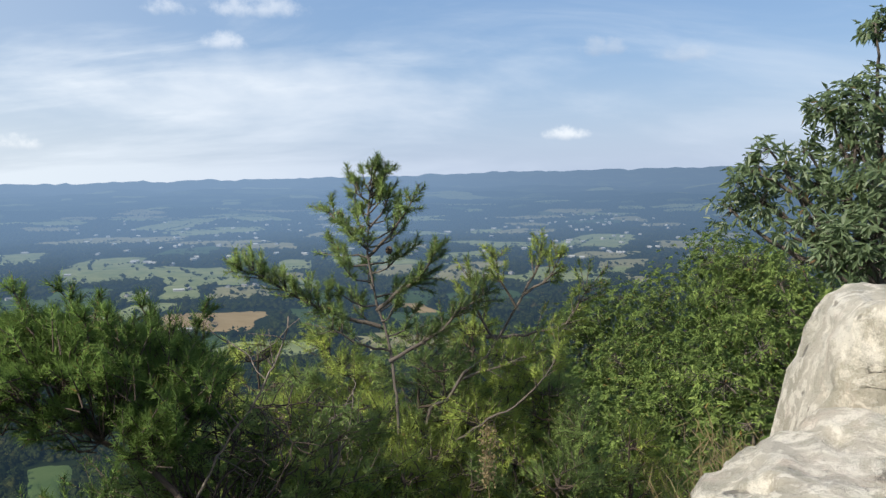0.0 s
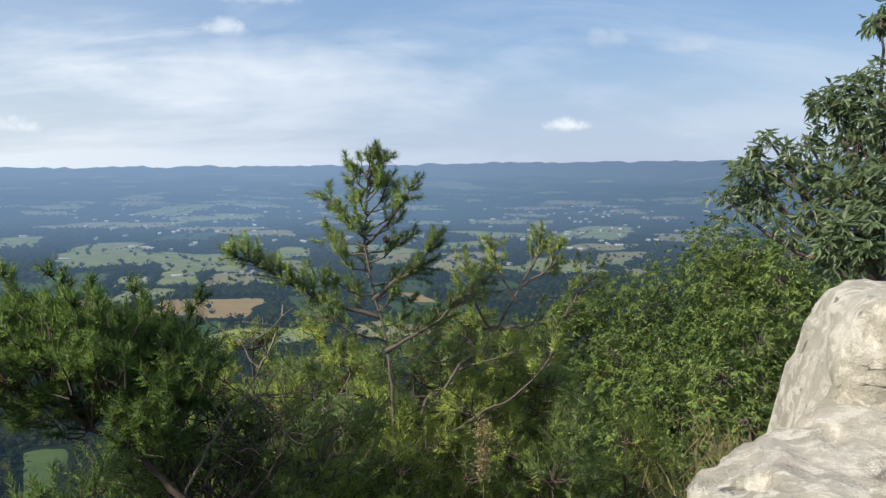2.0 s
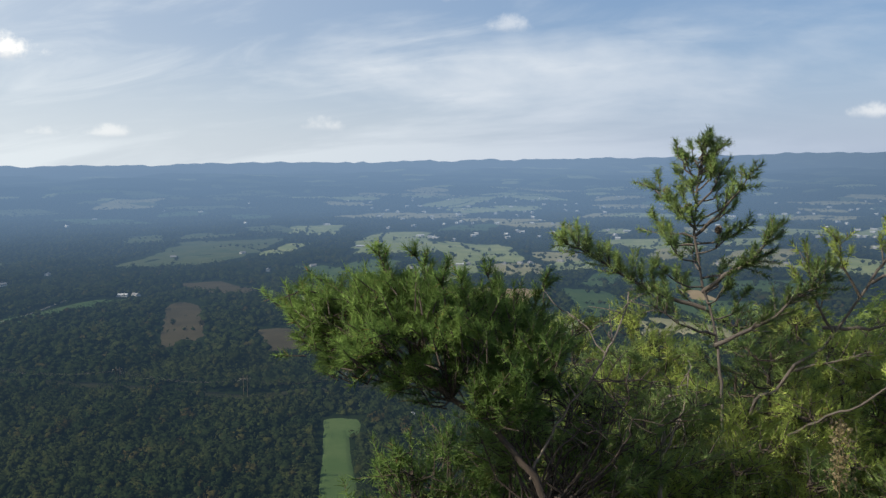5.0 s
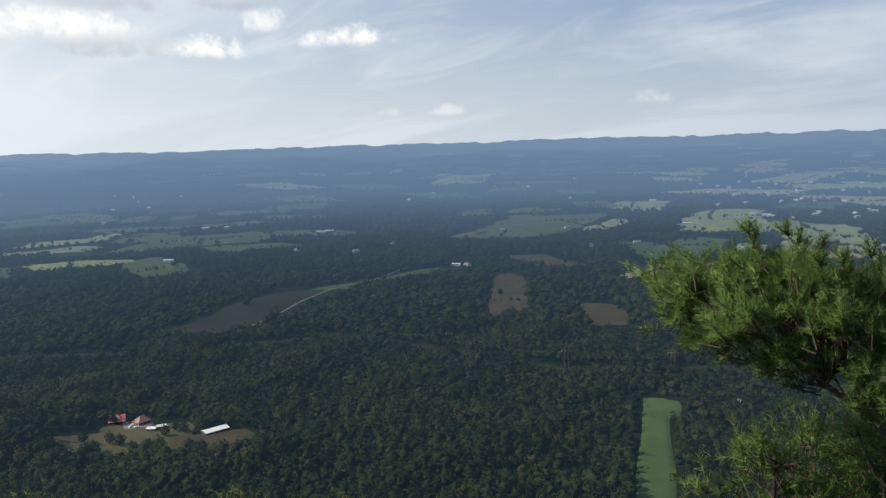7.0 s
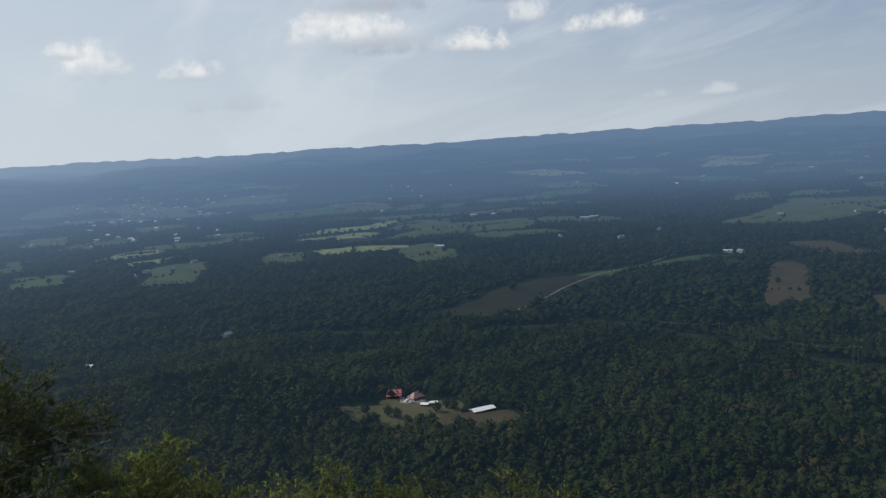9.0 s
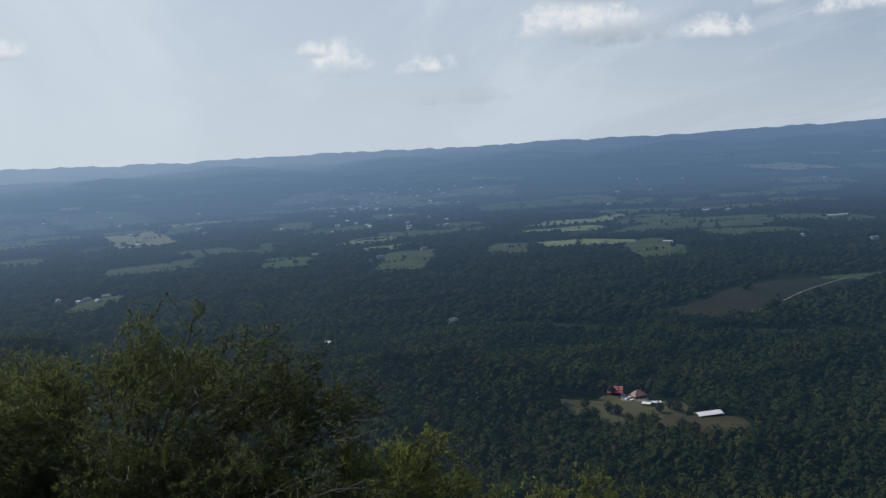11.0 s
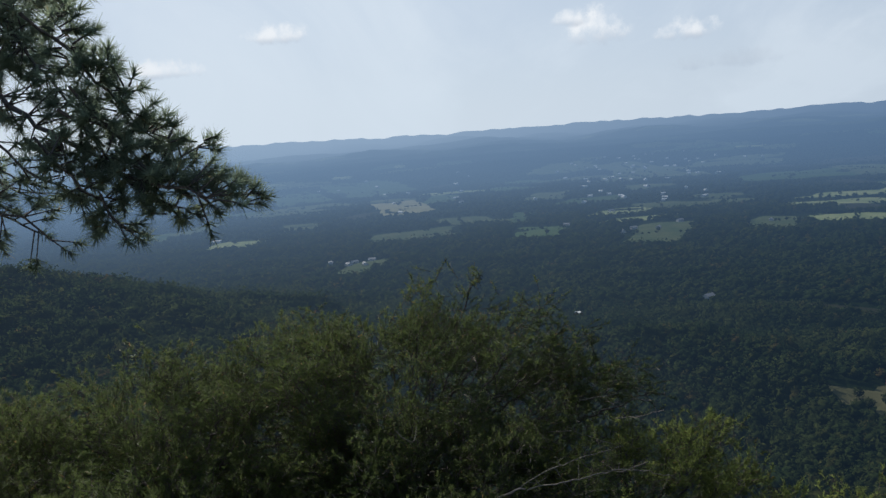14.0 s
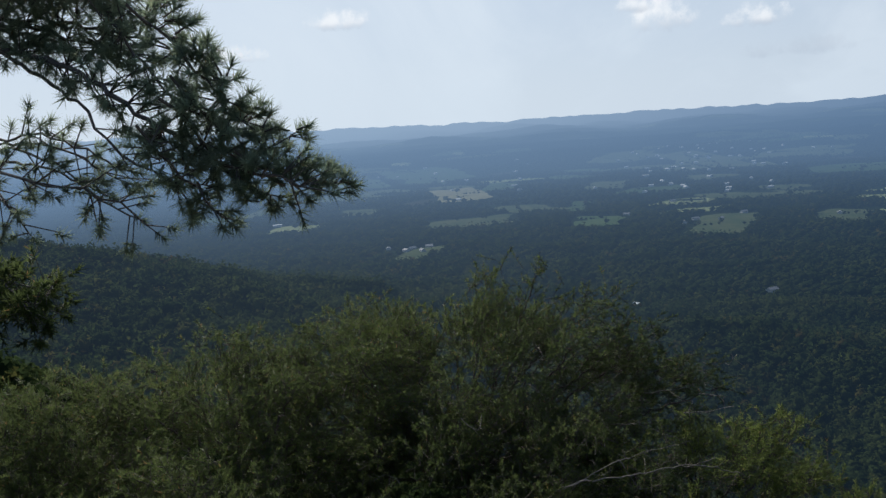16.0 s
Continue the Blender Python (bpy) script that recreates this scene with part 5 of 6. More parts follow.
p.limb([(0.83, 5.09, -0.65), (0.88, 5.1, -0.57), (0.91, 5.10, -0.46)], 0.009, 0.004, 0.1, 0.026, 0.14)
p.limb([(0.30, 4.75, -1.55), (0.51, 4.55, -1.34), (0.65, 4.45, -1.24), (0.79, 4.40, -1.08), (0.88, 4.41, -0.95)], 0.008, 0.004, 0.72, 0.03, 0.14)
p.build("pine_tree", "young yellowish pine leaning beside a slender one", ([(0.0, 5.0, ground_at(0, 5) - 0.3), (0.12, 5.0, -2.2), (0.34, 5.02, -1.32), (0.56, 5.05, -1.09), (0.72, 5.08, -0.85), (0.83, 5.09, -0.65)], 0.035, 0.008), NEEDLES_YELLOW, 46, 0.048, 0.0047)

# the dense leaning pine
p = Pine()
TRUNK_B = [(-0.45, 3.25, ground_at(-0.45, 3.25) - 0.3), (-0.6, 3.22, -2.2), (-0.73, 3.21, -1.40), (-0.83, 3.21, -1.23), (-0.89, 3.23, -1.15), (-1.00, 3.19, -1.04), (-1.11, 3.19, -0.97), (-1.24, 3.13, -0.85)]
roots = [np.array(q) for q in TRUNK_B[4:]]
TRUNK_B += [(-1.36, 3.12, -0.78), (-1.50, 3.10, -0.72)]
roots = [np.array(q) for q in TRUNK_B[5:]]
for k in range(200):
    # sprays over the upper and outer side of a long plume; the shaded side is thin and brown
    d = unit(rng.normal(0, 1, 3) + np.array([-0.15, 0, 0.30]))
    tip = np.array([-1.22, 3.28, -0.77]) + d * np.array([0.63, 0.42, 0.21 + 0.05 * d[0]]) * rng.uniform(0.55, 1.0)
    tip[2] += 0.20 * (-1.24 - tip[0])
    a = roots[int(np.argmin([np.linalg.norm(q + np.array([-0.12, 0, 0.05]) - tip) for q in roots]))]
    mid = a * 0.5 + tip * 0.5 + np.array([0, 0, -0.03 + 0.03 * rng.normal()])
    shade = d[2] < -0.1 and d[0] > -0.45
    p.limb([a, mid, tip], 0.004, 0.0025, 0.65 if shade else 0.5, 0.10, 0.09, shoot=0.07, lift=0.4)
    toward = unit(d * np.array([0.6, 0.5, 0.5]) + np.array([-0.40, 0.0, 0.55]))
    p.brush(tip, toward, 3 if shade or d[0] < -0.7 else 5, 0.065 if d[0] < -0.5 else 0.085, 0.45, 0.04)
for k in range(7):
    # long upright leaders
    b = np.array([-1.42 + 0.09 * k + rng.uniform(-0.04, 0.04), 3.3 + rng.uniform(-0.2, 0.3), -0.56 - 0.02 * k])
    p.limb([b, b + np.array([0.02, 0.01, 0.06]), b + np.array([rng.uniform(-0.04, 0.06), 0.0, rng.uniform(0.10, 0.17)])], 0.007, 0.003, 0.15, 0.04, 0.06, shoot=0.06, lift=0.8)
p.build("pine_tree", "dense green pine leaning out over the valley", (TRUNK_B, 0.050, 0.008), NEEDLES_DEEP, 58, 0.048, 0.0035, "pine tree", BARK_DARK)


def dead_branches(name, label, lines, group="", bark=None):
    """A bare grey branch with side twigs, one thing."""
    foot = np.array(lines[0][0][0])
    ob = thing(name, Matrix.Translation(foot), label, "dead branch", group)
    for k, (pts, r0, r1, twigs) in enumerate(lines):
        line = curve(pts, 0.05, 0.006)
        pieces = [tube(line - foot, r0, r1, 6)]
        shells("limb", *merged(pieces), bark or BARK_GREY, ob, "", None, True)
        small = []
        for _ in range(twigs):
            i = rng.integers(len(line) // 4, len(line))
            d = unit(rng.normal(0, 1, 3) + np.array([0, 0, 0.3]))
            ln = rng.uniform(0.06, 0.18)
            q = np.array([line[i], line[i] + d * ln * 0.5 + rng.normal(0, 0.015, 3), line[i] + d * ln + rng.normal(0, 0.03, 3)])
            small.append(tube(curve(q, 0.05) - foot, 0.0028, 0.0013, 4))
        if small:
            shells("twigwork", *merged(small), bark or BARK_GREY, ob, "", None, True)["kind"] = "stuff"
    return ob


dead_branches("dead_branch", "bare grey pine branch rising out of the thicket", [
    ([(-0.80, 3.24, -1.3), (-0.70, 3.28, -1.08), (-0.56, 3.35, -0.88), (-0.47, 3.44, -0.71), (-0.44, 3.52, -0.57)], 0.0065, 0.003, 10),
    ([(-0.62, 3.32, -0.98), (-0.75, 3.4, -0.88), (-0.86, 3.5, -0.84)], 0.0032, 0.0018, 3),
    ([(-0.52, 3.38, -0.80), (-0.60, 3.45, -0.72), (-0.70, 3.5, -0.66)], 0.0028, 0.0015, 2)])
dead_branches("snag", "short broken bleached snag among the pines", [
    ([(-0.30, 3.65, -2.6), (-0.29, 3.68, -1.21), (-0.27, 3.72, -1.05)], 0.014, 0.009, 0),
    ([(-0.29, 3.66, -1.30), (-0.22, 3.7, -1.15), (-0.19, 3.74, -0.95)], 0.007, 0.003, 6)])
dead_branches("thicket", "tangle of dead brown twigs under the leaning pine", [
    ([(-0.75, 3.3, -1.5), (-0.85 + rng.uniform(-0.3, 0.5), 3.3 + rng.uniform(-0.1, 0.3), -1.15 + rng.uniform(-0.1, 0.2)),
      (-0.8 + rng.uniform(-0.5, 0.7), 3.4 + rng.uniform(-0.2, 0.3), -0.98 + rng.uniform(-0.15, 0.15))], 0.005, 0.002, 10) for _ in range(13)], "", BARK_DARK)


p = Pine()
for k in range(34):
    a = np.array([-0.70 + rng.uniform(-0.15, 0.15), 3.35, -1.45])
    tip = np.array([-0.62 + rng.uniform(-0.42, 0.50), 3.5 + rng.uniform(-0.2, 0.35), -1.12 + rng.uniform(-0.22, 0.14)])
    p.limb([a, a * 0.5 + tip * 0.5 + rng.normal(0, 0.03, 3), tip], 0.006, 0.003, 0.5, 0.05, 0.12, lift=0.1)
    p.clump(tip, 0.13, 4)
p.build("pine_shrub", "shaded dark pine shrub under the leaning pine", ([(-0.66, 3.4, ground_at(-0.66, 3.4) - 0.3), (-0.68, 3.38, -2.2), (-0.70, 3.35, -1.4)], 0.03, 0.02), NEEDLES, 30, 0.046, 0.0048, "pine tree", BARK_DARK)


def sapling(top, high, spread, mat, label, count=32, lean=(0, 0), whorl=0.16, wide=0.0050):
    """A young pine: whorls of upturned limbs, longer below. Its foot runs down into the slope."""
    p = Pine()
    top = np.array(top, dtype=float)
    z = 0.05
    while z < high:
        c = top - np.array([lean[0] * z, lean[1] * z, z])
        for k in range(5):
            a = rng.uniform(0, 6.28)
            ln = spread * min(1.0, 0.15 + z / high) * rng.uniform(0.6, 1.15)
            o = np.array([math.cos(a), math.sin(a), 0])
            p.limb([c, c + o * ln * 0.55 + np.array([0, 0, ln * 0.08]), c + o * ln + np.array([0, 0, ln * 0.38])], 0.008, 0.003, 0.3, 0.06, 0.14, lift=0.25)
            p.brush(c + o * ln + np.array([0, 0, ln * 0.36]), o * 0.7 + np.array([0, 0, 0.6]), 4, 0.12, 0.5, 0.05)
        z += whorl * rng.uniform(0.8, 1.2)
    p.twig(top, np.array([0, 0, 1.0]), 0.10, 0.09)
    low = top - np.array([lean[0] * high, lean[1] * high, high])
    foot = (low[0], low[1], min(ground_at(low[0], low[1]), low[2] - 0.3) - 0.3)
    return p.build("pine_sapling", label, ([foot, tuple(low), tuple(top)], 0.030, 0.006), mat, count, 0.054, wide, "pine tree", BARK_DARK, "young pines below the ledge")


for az, el, d, high, spread in ((9.2, -11.5, 5.6, 1.5, 0.55), (6.0, -13.5, 5.2, 1.3, 0.55), (2.8, -12.8, 6.2, 1.6, 0.65), (-1.6, -10.6, 5.9, 1.6, 0.60), (-3.4, -12.6, 5.4, 1.3, 0.60),
                                (-7.8, -12.0, 5.6, 1.5, 0.60), (-10.6, -14.2, 5.5, 1.2, 0.55), (-5.6, -16.0, 5.0, 1.0, 0.60), (0.2, -15.6, 5.1, 1.0, 0.55), (-12.8, -17.0, 5.2, 0.9, 0.55), (-16.0, -17.5, 5.6, 0.9, 0.5), (4.4, -10.8, 6.6, 1.4, 0.55), (-5.4, -10.2, 6.4, 1.4, 0.5), (-9.6, -11.6, 6.6, 1.3, 0.5), (7.6, -15.2, 4.9, 0.9, 0.45), (-2.4, -18.2, 4.7, 0.7, 0.45), (-8.2, -18.6, 4.9, 0.7, 0.45), (3.4, -16.8, 4.5, 0.7, 0.45), (-0.4, -19.6, 4.3, 0.6, 0.4), (-11.2, -20.0, 4.6, 0.6, 0.42), (-5.2, -20.2, 4.4, 0.6, 0.42), (5.6, -19.4, 4.3, 0.6, 0.4)):
    sapling(way(az, el) * d, high, spread, NEEDLES_YELLOW if rng.uniform() < 0.8 else NEEDLES, "young yellow-green pine crowding below the ledge")
for az, el, d in ((14.5, -18.2, 4.2), (18.5, -19.5, 4.4), (11.0, -19.5, 4.6), (21.5, -20.5, 4.0)):
    sapling(way(az, el) * d, 0.7, 0.42, NEEDLES_DEEP, "low green pine top below the leaning pine")


def dome_pine(name, label, mid, radii, limbs, mat, count, trunk_r=0.10, gap=0.14, wide=0.0068, long=0.055, category="pine tree", low=-0.1):
    """A broad pine seen from above: limbs rise from the trunk to an uneven dome."""
    p = Pine()
    mid = np.array(mid, dtype=float)
    r = np.array(radii, dtype=float)
    base = mid - np.array([0, 0, r[2] * 0.7])
    # the dome is made of separate cushions with gaps between them
    cushions = []
    for k in range(max(9, limbs // 6)):
        a, c = 2.39996 * k + rng.uniform(-0.3, 0.3), low + (1 - low) * ((k + 0.5) / max(9, limbs // 6)) + rng.normal(0, 0.04)
        c = min(max(c, -0.9), 1.0)
        s = math.sqrt(1 - c * c)
        cushions.append(mid + r * np.array([math.cos(a) * s, math.sin(a) * s, c]) * (1 + rng.normal(0, 0.09)))
    for k in range(limbs):
        hub = cushions[k % len(cushions)]
        away = unit(hub - base)
        tip = hub + rng.normal(0, 1, 3) * np.array([0.23, 0.23, 0.10])
        if k < len(cushions):
            root = base + (tip - base) * np.array([0.12, 0.12, 0.0]) + np.array([0, 0, rng.uniform(0, 0.5) * r[2]])
            bend = root * 0.42 + tip * 0.58 + np.array([0, 0, 0.10 * rng.normal()])
            p.limb([root, bend, tip], 0.020, 0.005, 0.6, gap, 0.2, 0.012, 0.10, 0.2)
        p.brush(tip, away * 0.7 + np.array([0, 0, 0.25]), 15, 0.13, 0.95, 0.09, hub - away * 0.22)
        if k % 2 == 0:
            p.brush(tip * 0.75 + mid * 0.25, away * 0.6, 8, 0.14, 1.0, 0.16, mid)
    foot = (mid[0], mid[1], ground_at(mid[0], mid[1]) - 0.3)
    foot = (mid[0], mid[1], min(foot[2], base[2] - 0.5))
    return p.build(name, label, ([foot, tuple(base), tuple(mid)], trunk_r, 0.04), mat, count, long, wide, category, BARK_DARK)


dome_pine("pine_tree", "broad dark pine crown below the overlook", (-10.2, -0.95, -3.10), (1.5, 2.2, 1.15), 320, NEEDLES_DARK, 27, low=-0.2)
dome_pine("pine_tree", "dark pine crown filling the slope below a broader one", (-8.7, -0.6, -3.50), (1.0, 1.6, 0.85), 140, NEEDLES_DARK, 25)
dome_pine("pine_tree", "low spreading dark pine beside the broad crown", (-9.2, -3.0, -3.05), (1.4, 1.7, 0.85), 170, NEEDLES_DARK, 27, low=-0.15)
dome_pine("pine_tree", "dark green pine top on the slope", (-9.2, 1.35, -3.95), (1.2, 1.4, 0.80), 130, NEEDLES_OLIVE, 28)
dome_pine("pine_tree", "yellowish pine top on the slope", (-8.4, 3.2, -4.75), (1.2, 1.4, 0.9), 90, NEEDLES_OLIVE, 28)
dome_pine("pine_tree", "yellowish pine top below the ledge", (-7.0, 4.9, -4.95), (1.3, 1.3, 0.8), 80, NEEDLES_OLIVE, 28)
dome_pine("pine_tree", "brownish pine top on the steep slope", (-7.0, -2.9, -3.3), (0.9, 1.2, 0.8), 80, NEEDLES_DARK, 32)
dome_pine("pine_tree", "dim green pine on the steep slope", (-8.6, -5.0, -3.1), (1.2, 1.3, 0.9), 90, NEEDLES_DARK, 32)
for k in range(24):
    q = np.array([-8.6 + rng.uniform(-1.0, 0.6), rng.uniform(-2.9, 2.0), -2.55 + rng.uniform(-0.55, 0.25)])
    d = unit(rng.normal(0, 1, 3) * np.array([0.5, 1, 0.5]))
    ln = rng.uniform(0.15, 0.5)
    dead_branches("dead_twig", "bare bleached twig in the dark pine crown", [([q, q + d * ln * 0.5 + rng.normal(0, 0.06, 3), q + d * ln], 0.0038, 0.002, 2)], "bare twigs in the crown")
dead_branches("dead_branch", "pale forked limb at the foot of the pine crown", [
    ([(-7.8, -0.5, -3.3), (-7.80, -0.05, -2.91), (-7.78, 0.36, -2.83), (-7.85, 0.98, -2.80), (-8.0, 1.42, -2.96)], 0.0075, 0.003, 6),
    ([(-7.80, -0.05, -2.91), (-7.85, 0.5, -2.70), (-7.9, 1.0, -2.62)], 0.0045, 0.002, 5)])

# the pine whose boughs hang into view beside the ledge
p = Pine()
HUB = np.array([-5.3, -3.2, 0.55])
p.limb([tuple(HUB), (-4.69, -2.35, 0.37), (-4.42, -2.01, 0.28), (-4.21, -1.76, 0.15), (-4.08, -1.56, 0.03), (-3.98, -1.39, -0.07), (-3.93, -1.25, -0.12), (-3.95, -1.17, -0.15), (-3.96, -1.12, -0.16)], 0.020, 0.003, 0.30, 0.022, 0.11, lift=0.3)
p.limb([(-4.69, -2.35, 0.37), (-4.35, -1.94, 0.15), (-4.22, -1.76, -0.03), (-4.17, -1.59, -0.13), (-4.14, -1.50, -0.20)], 0.008, 0.003, 0.6, 0.085, 0.09, lift=0.0)
p.limb([tuple(HUB - np.array([0, 0, 0.5])), (-4.42, -2.26, -0.08), (-4.32, -2.01, -0.13), (-4.30, -1.81, -0.20), (-4.32, -1.74, -0.28)], 0.010, 0.003, 0.5, 0.070, 0.14, lift=-0.1)
p.limb([tuple(HUB + np.array([0, 0, 0.3])), (-4.63, -2.15, 0.65), (-4.37, -1.82, 0.43), (-4.28, -1.68, 0.24), (-4.22, -1.56, 0.12), (-4.15, -1.44, 0.04)], 0.016, 0.003, 0.25, 0.022, 0.11, lift=0.25)
for k in range(15):
    # boughs filling the crown above the two main ones
    e = np.array([-4.36 + rng.uniform(-0.30, 0.14), -2.02 + rng.uniform(-0.45, 0.38), 0.0])
    e[2] = 0.24 + (-1.75 - e[1]) * 0.60 + rng.uniform(-0.10, 0.30)
    p.limb([tuple(HUB + rng.normal(0, 0.08, 3)), tuple(HUB * 0.4 + e * 0.6 + np.array([0, 0, 0.06])), tuple(e)], 0.016, 0.004, 0.5, 0.040, 0.16, lift=0.15)
    p.clump(e, 0.13, 6)
for pts in (
        [(-3.87, -1.48, 0.3), (-3.93, -1.42, 0.21), (-3.96, -1.38, 0.15), (-4.01, -1.33, 0.06), (-4.04, -1.27, 0.02)],
        [(-3.89, -1.46, 0.17), (-3.94, -1.4, 0.06), (-3.99, -1.33, -0.01), (-4.02, -1.26, -0.07), (-4.07, -1.18, -0.02)],
        [(-3.89, -1.5, 0.11), (-3.94, -1.41, -0.01), (-3.97, -1.37, -0.1), (-4.01, -1.3, -0.16), (-4.04, -1.25, -0.19)],
        [(-3.95, -1.32, -0.05), (-3.98, -1.26, -0.1), (-4.02, -1.19, -0.14), (-4.05, -1.13, -0.17), (-4.08, -1.06, -0.17)],
        [(-3.84, -1.54, 0.36), (-3.9, -1.48, 0.3), (-3.95, -1.41, 0.23), (-3.99, -1.37, 0.17)],
        [(-3.86, -1.56, 0.04), (-3.9, -1.52, -0.04), (-3.94, -1.48, -0.11), (-3.97, -1.43, -0.14)]):
    # dense outer boughs: stars of needles all along
    p.limb(pts, 0.005, 0.002, 0.05, 0.05, 0.06, lift=0.25, shoot=0.045)
    for q in curve(pts, 0.07)[1:]:
        p.clump(q + rng.normal(0, 0.02, 3), 0.07, 4, 0.045)
for k in range(6):
    e = np.array([-4.32 + rng.uniform(-0.2, 0.15), -2.0 + rng.uniform(-0.3, 0.24), -0.22 + rng.uniform(-0.14, 0.14)])
    p.limb([tuple(HUB - np.array([0, 0, 0.6])), tuple(HUB * 0.35 + e * 0.65 + np.array([0, 0, -0.08])), tuple(e)], 0.008, 0.003, 0.6, 0.085, 0.14, lift=-0.05)
for pts in ([(-4.10, -1.58, 0.02), (-4.11, -1.56, -0.10), (-4.06, -1.50, -0.20)], [(-3.96, -1.44, -0.13), (-3.96, -1.42, -0.19), (-3.97, -1.38, -0.24)]):
    p.limb(pts, 0.005, 0.003, 0.3, 0.03, 0.08, lift=0.0)
# short end shoots, each a star of needles
p.shoots = [(b + unit(np.array(d)) * ln * 0.45, d, ln * 0.55) for b, d, ln in p.shoots]
p.build("pine_tree", "dark pine boughs with long needles against the sky", ([(-5.4, -3.4, ground_at(-5.4, -3.4) - 0.3), (-5.5, -3.4, -2.0), tuple(HUB + np.array([-0.1, -0.1, 0])), (-5.2, -3.3, 2.2)], 0.12, 0.05), NEEDLES_GREY, 54, 0.046, 0.0034)
for c in ((-3.97, -1.56, 0.01),):
    cone_at("pine_cone", c, 0.050, "open brown pine cone on a twig")
# lower boughs of a pine farther along the slope
p = Pine()
for k in range(9):
    e = np.array([-6.75, -3.50, -1.0]) + rng.normal(0, 1, 3) * np.array([0.22, 0.36, 0.14])
    p.limb([(-7.2, -4.6, -1.0), (-7.0, -3.9, -0.90 + rng.normal() * 0.08), tuple(e)], 0.016, 0.004, 0.5, 0.08, 0.18, lift=0.1)
    p.clump(e, 0.22, 6)
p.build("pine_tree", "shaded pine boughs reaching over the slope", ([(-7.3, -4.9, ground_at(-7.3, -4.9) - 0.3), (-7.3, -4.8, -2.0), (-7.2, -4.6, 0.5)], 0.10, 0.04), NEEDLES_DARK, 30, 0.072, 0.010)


# ---- broadleaf trees on the flank ----
def leafy(name, label, blobs, foot, leaf, count, mat, category="oak tree", group=""):
    """A broadleaf tree: trunk, a limb into every mass of leaves, and the leaves in drooping rosettes."""
    ob = thing(name, Matrix.Translation(foot), label, category, group)
    foot = np.array(foot, dtype=float)
    mids = np.array([b[0] for b in blobs])
    hub = np.array([foot[0] * 0.5 + mids[:, 0].mean() * 0.5, foot[1] * 0.5 + mids[:, 1].mean() * 0.5, mids[:, 2].min() - 0.6])
    hub[2] = max(hub[2], foot[2] + 0.6)
    shells("trunk", *tube(curve([(0, 0, 0), (hub - foot) * 0.5 + rng.normal(0, 0.08, 3), hub - foot], 0.15, 0.01), 0.14, 0.07, 8), BARK, ob, "", None, True)
    leaves, outs = [], []
    for mid, r in blobs:
        mid = np.array(mid)
        line = curve([hub, hub * 0.4 + mid * 0.6 + rng.normal(0, 0.12, 3), mid], 0.12, 0.012)
        shells("branch", *tube(line - foot, 0.05, 0.012, 6), BARK, ob, "", None, True)
        n = max(6, int(count * r * r / 8))
        d = unit(rng.normal(0, 1, (n, 3)))
        lump = 1 + 0.24 * np.sin(d[:, 0] * 5 + mid[0] * 7) * np.sin(d[:, 1] * 4 + mid[1] * 5) + 0.16 * np.sin(d[:, 2] * 7 + mid[2])
        c = mid + d * (r * lump * rng.uniform(0.45, 1.05, n))[:, None] * np.array([1, 1, 0.85])
        out = unit(d + np.array([0, 0, 0.35]))
        e1 = unit(np.cross(out, rng.normal(0, 1, (n, 3))))
        e2 = np.cross(out, e1)
        for k in range(8):
            # a whorl at the shoot's end
            ang = 0.785 * k + rng.normal(0, 0.25, (n, 1))
            dirn = unit(out * 0.40 + (e1 * np.cos(ang) + e2 * np.sin(ang)) * 0.85 + rng.normal(0, 0.22, (n, 3)))
            cards = leaf_cards(c + rng.normal(0, leaf * 0.08, (n, 3)), dirn, leaf, leaf * 0.29, 0.55)
            leaves.append(cards)
            outs.append(unit((cards.mean(1) - mid) / r * 0.8 + rng.normal(0, 0.28, (len(cards), 3)) + np.array([0, 0, 0.2])))
        small = []
        for i in range(0, n, max(1, n // 22)):
            small.append(tube(np.array([mid, mid * 0.6 + c[i] * 0.4 + rng.normal(0, 0.03, 3), mid * 0.3 + c[i] * 0.7]) - foot, 0.006, 0.002, 3))
        shells("twigwork", *merged(small), BARK, ob)["kind"] = "stuff"
    triangles("foliage", np.concatenate(leaves) - foot, mat, ob, "", None, np.repeat(np.concatenate(outs), 3, 0))["kind"] = "stuff"
    return ob


def at(az, el, d):
    return tuple(way(az, el) * d)


def foot_of(az, d):
    v = way(az) * d
    return (v.x, v.y, ground_at(v.x, v.y) - 0.2)


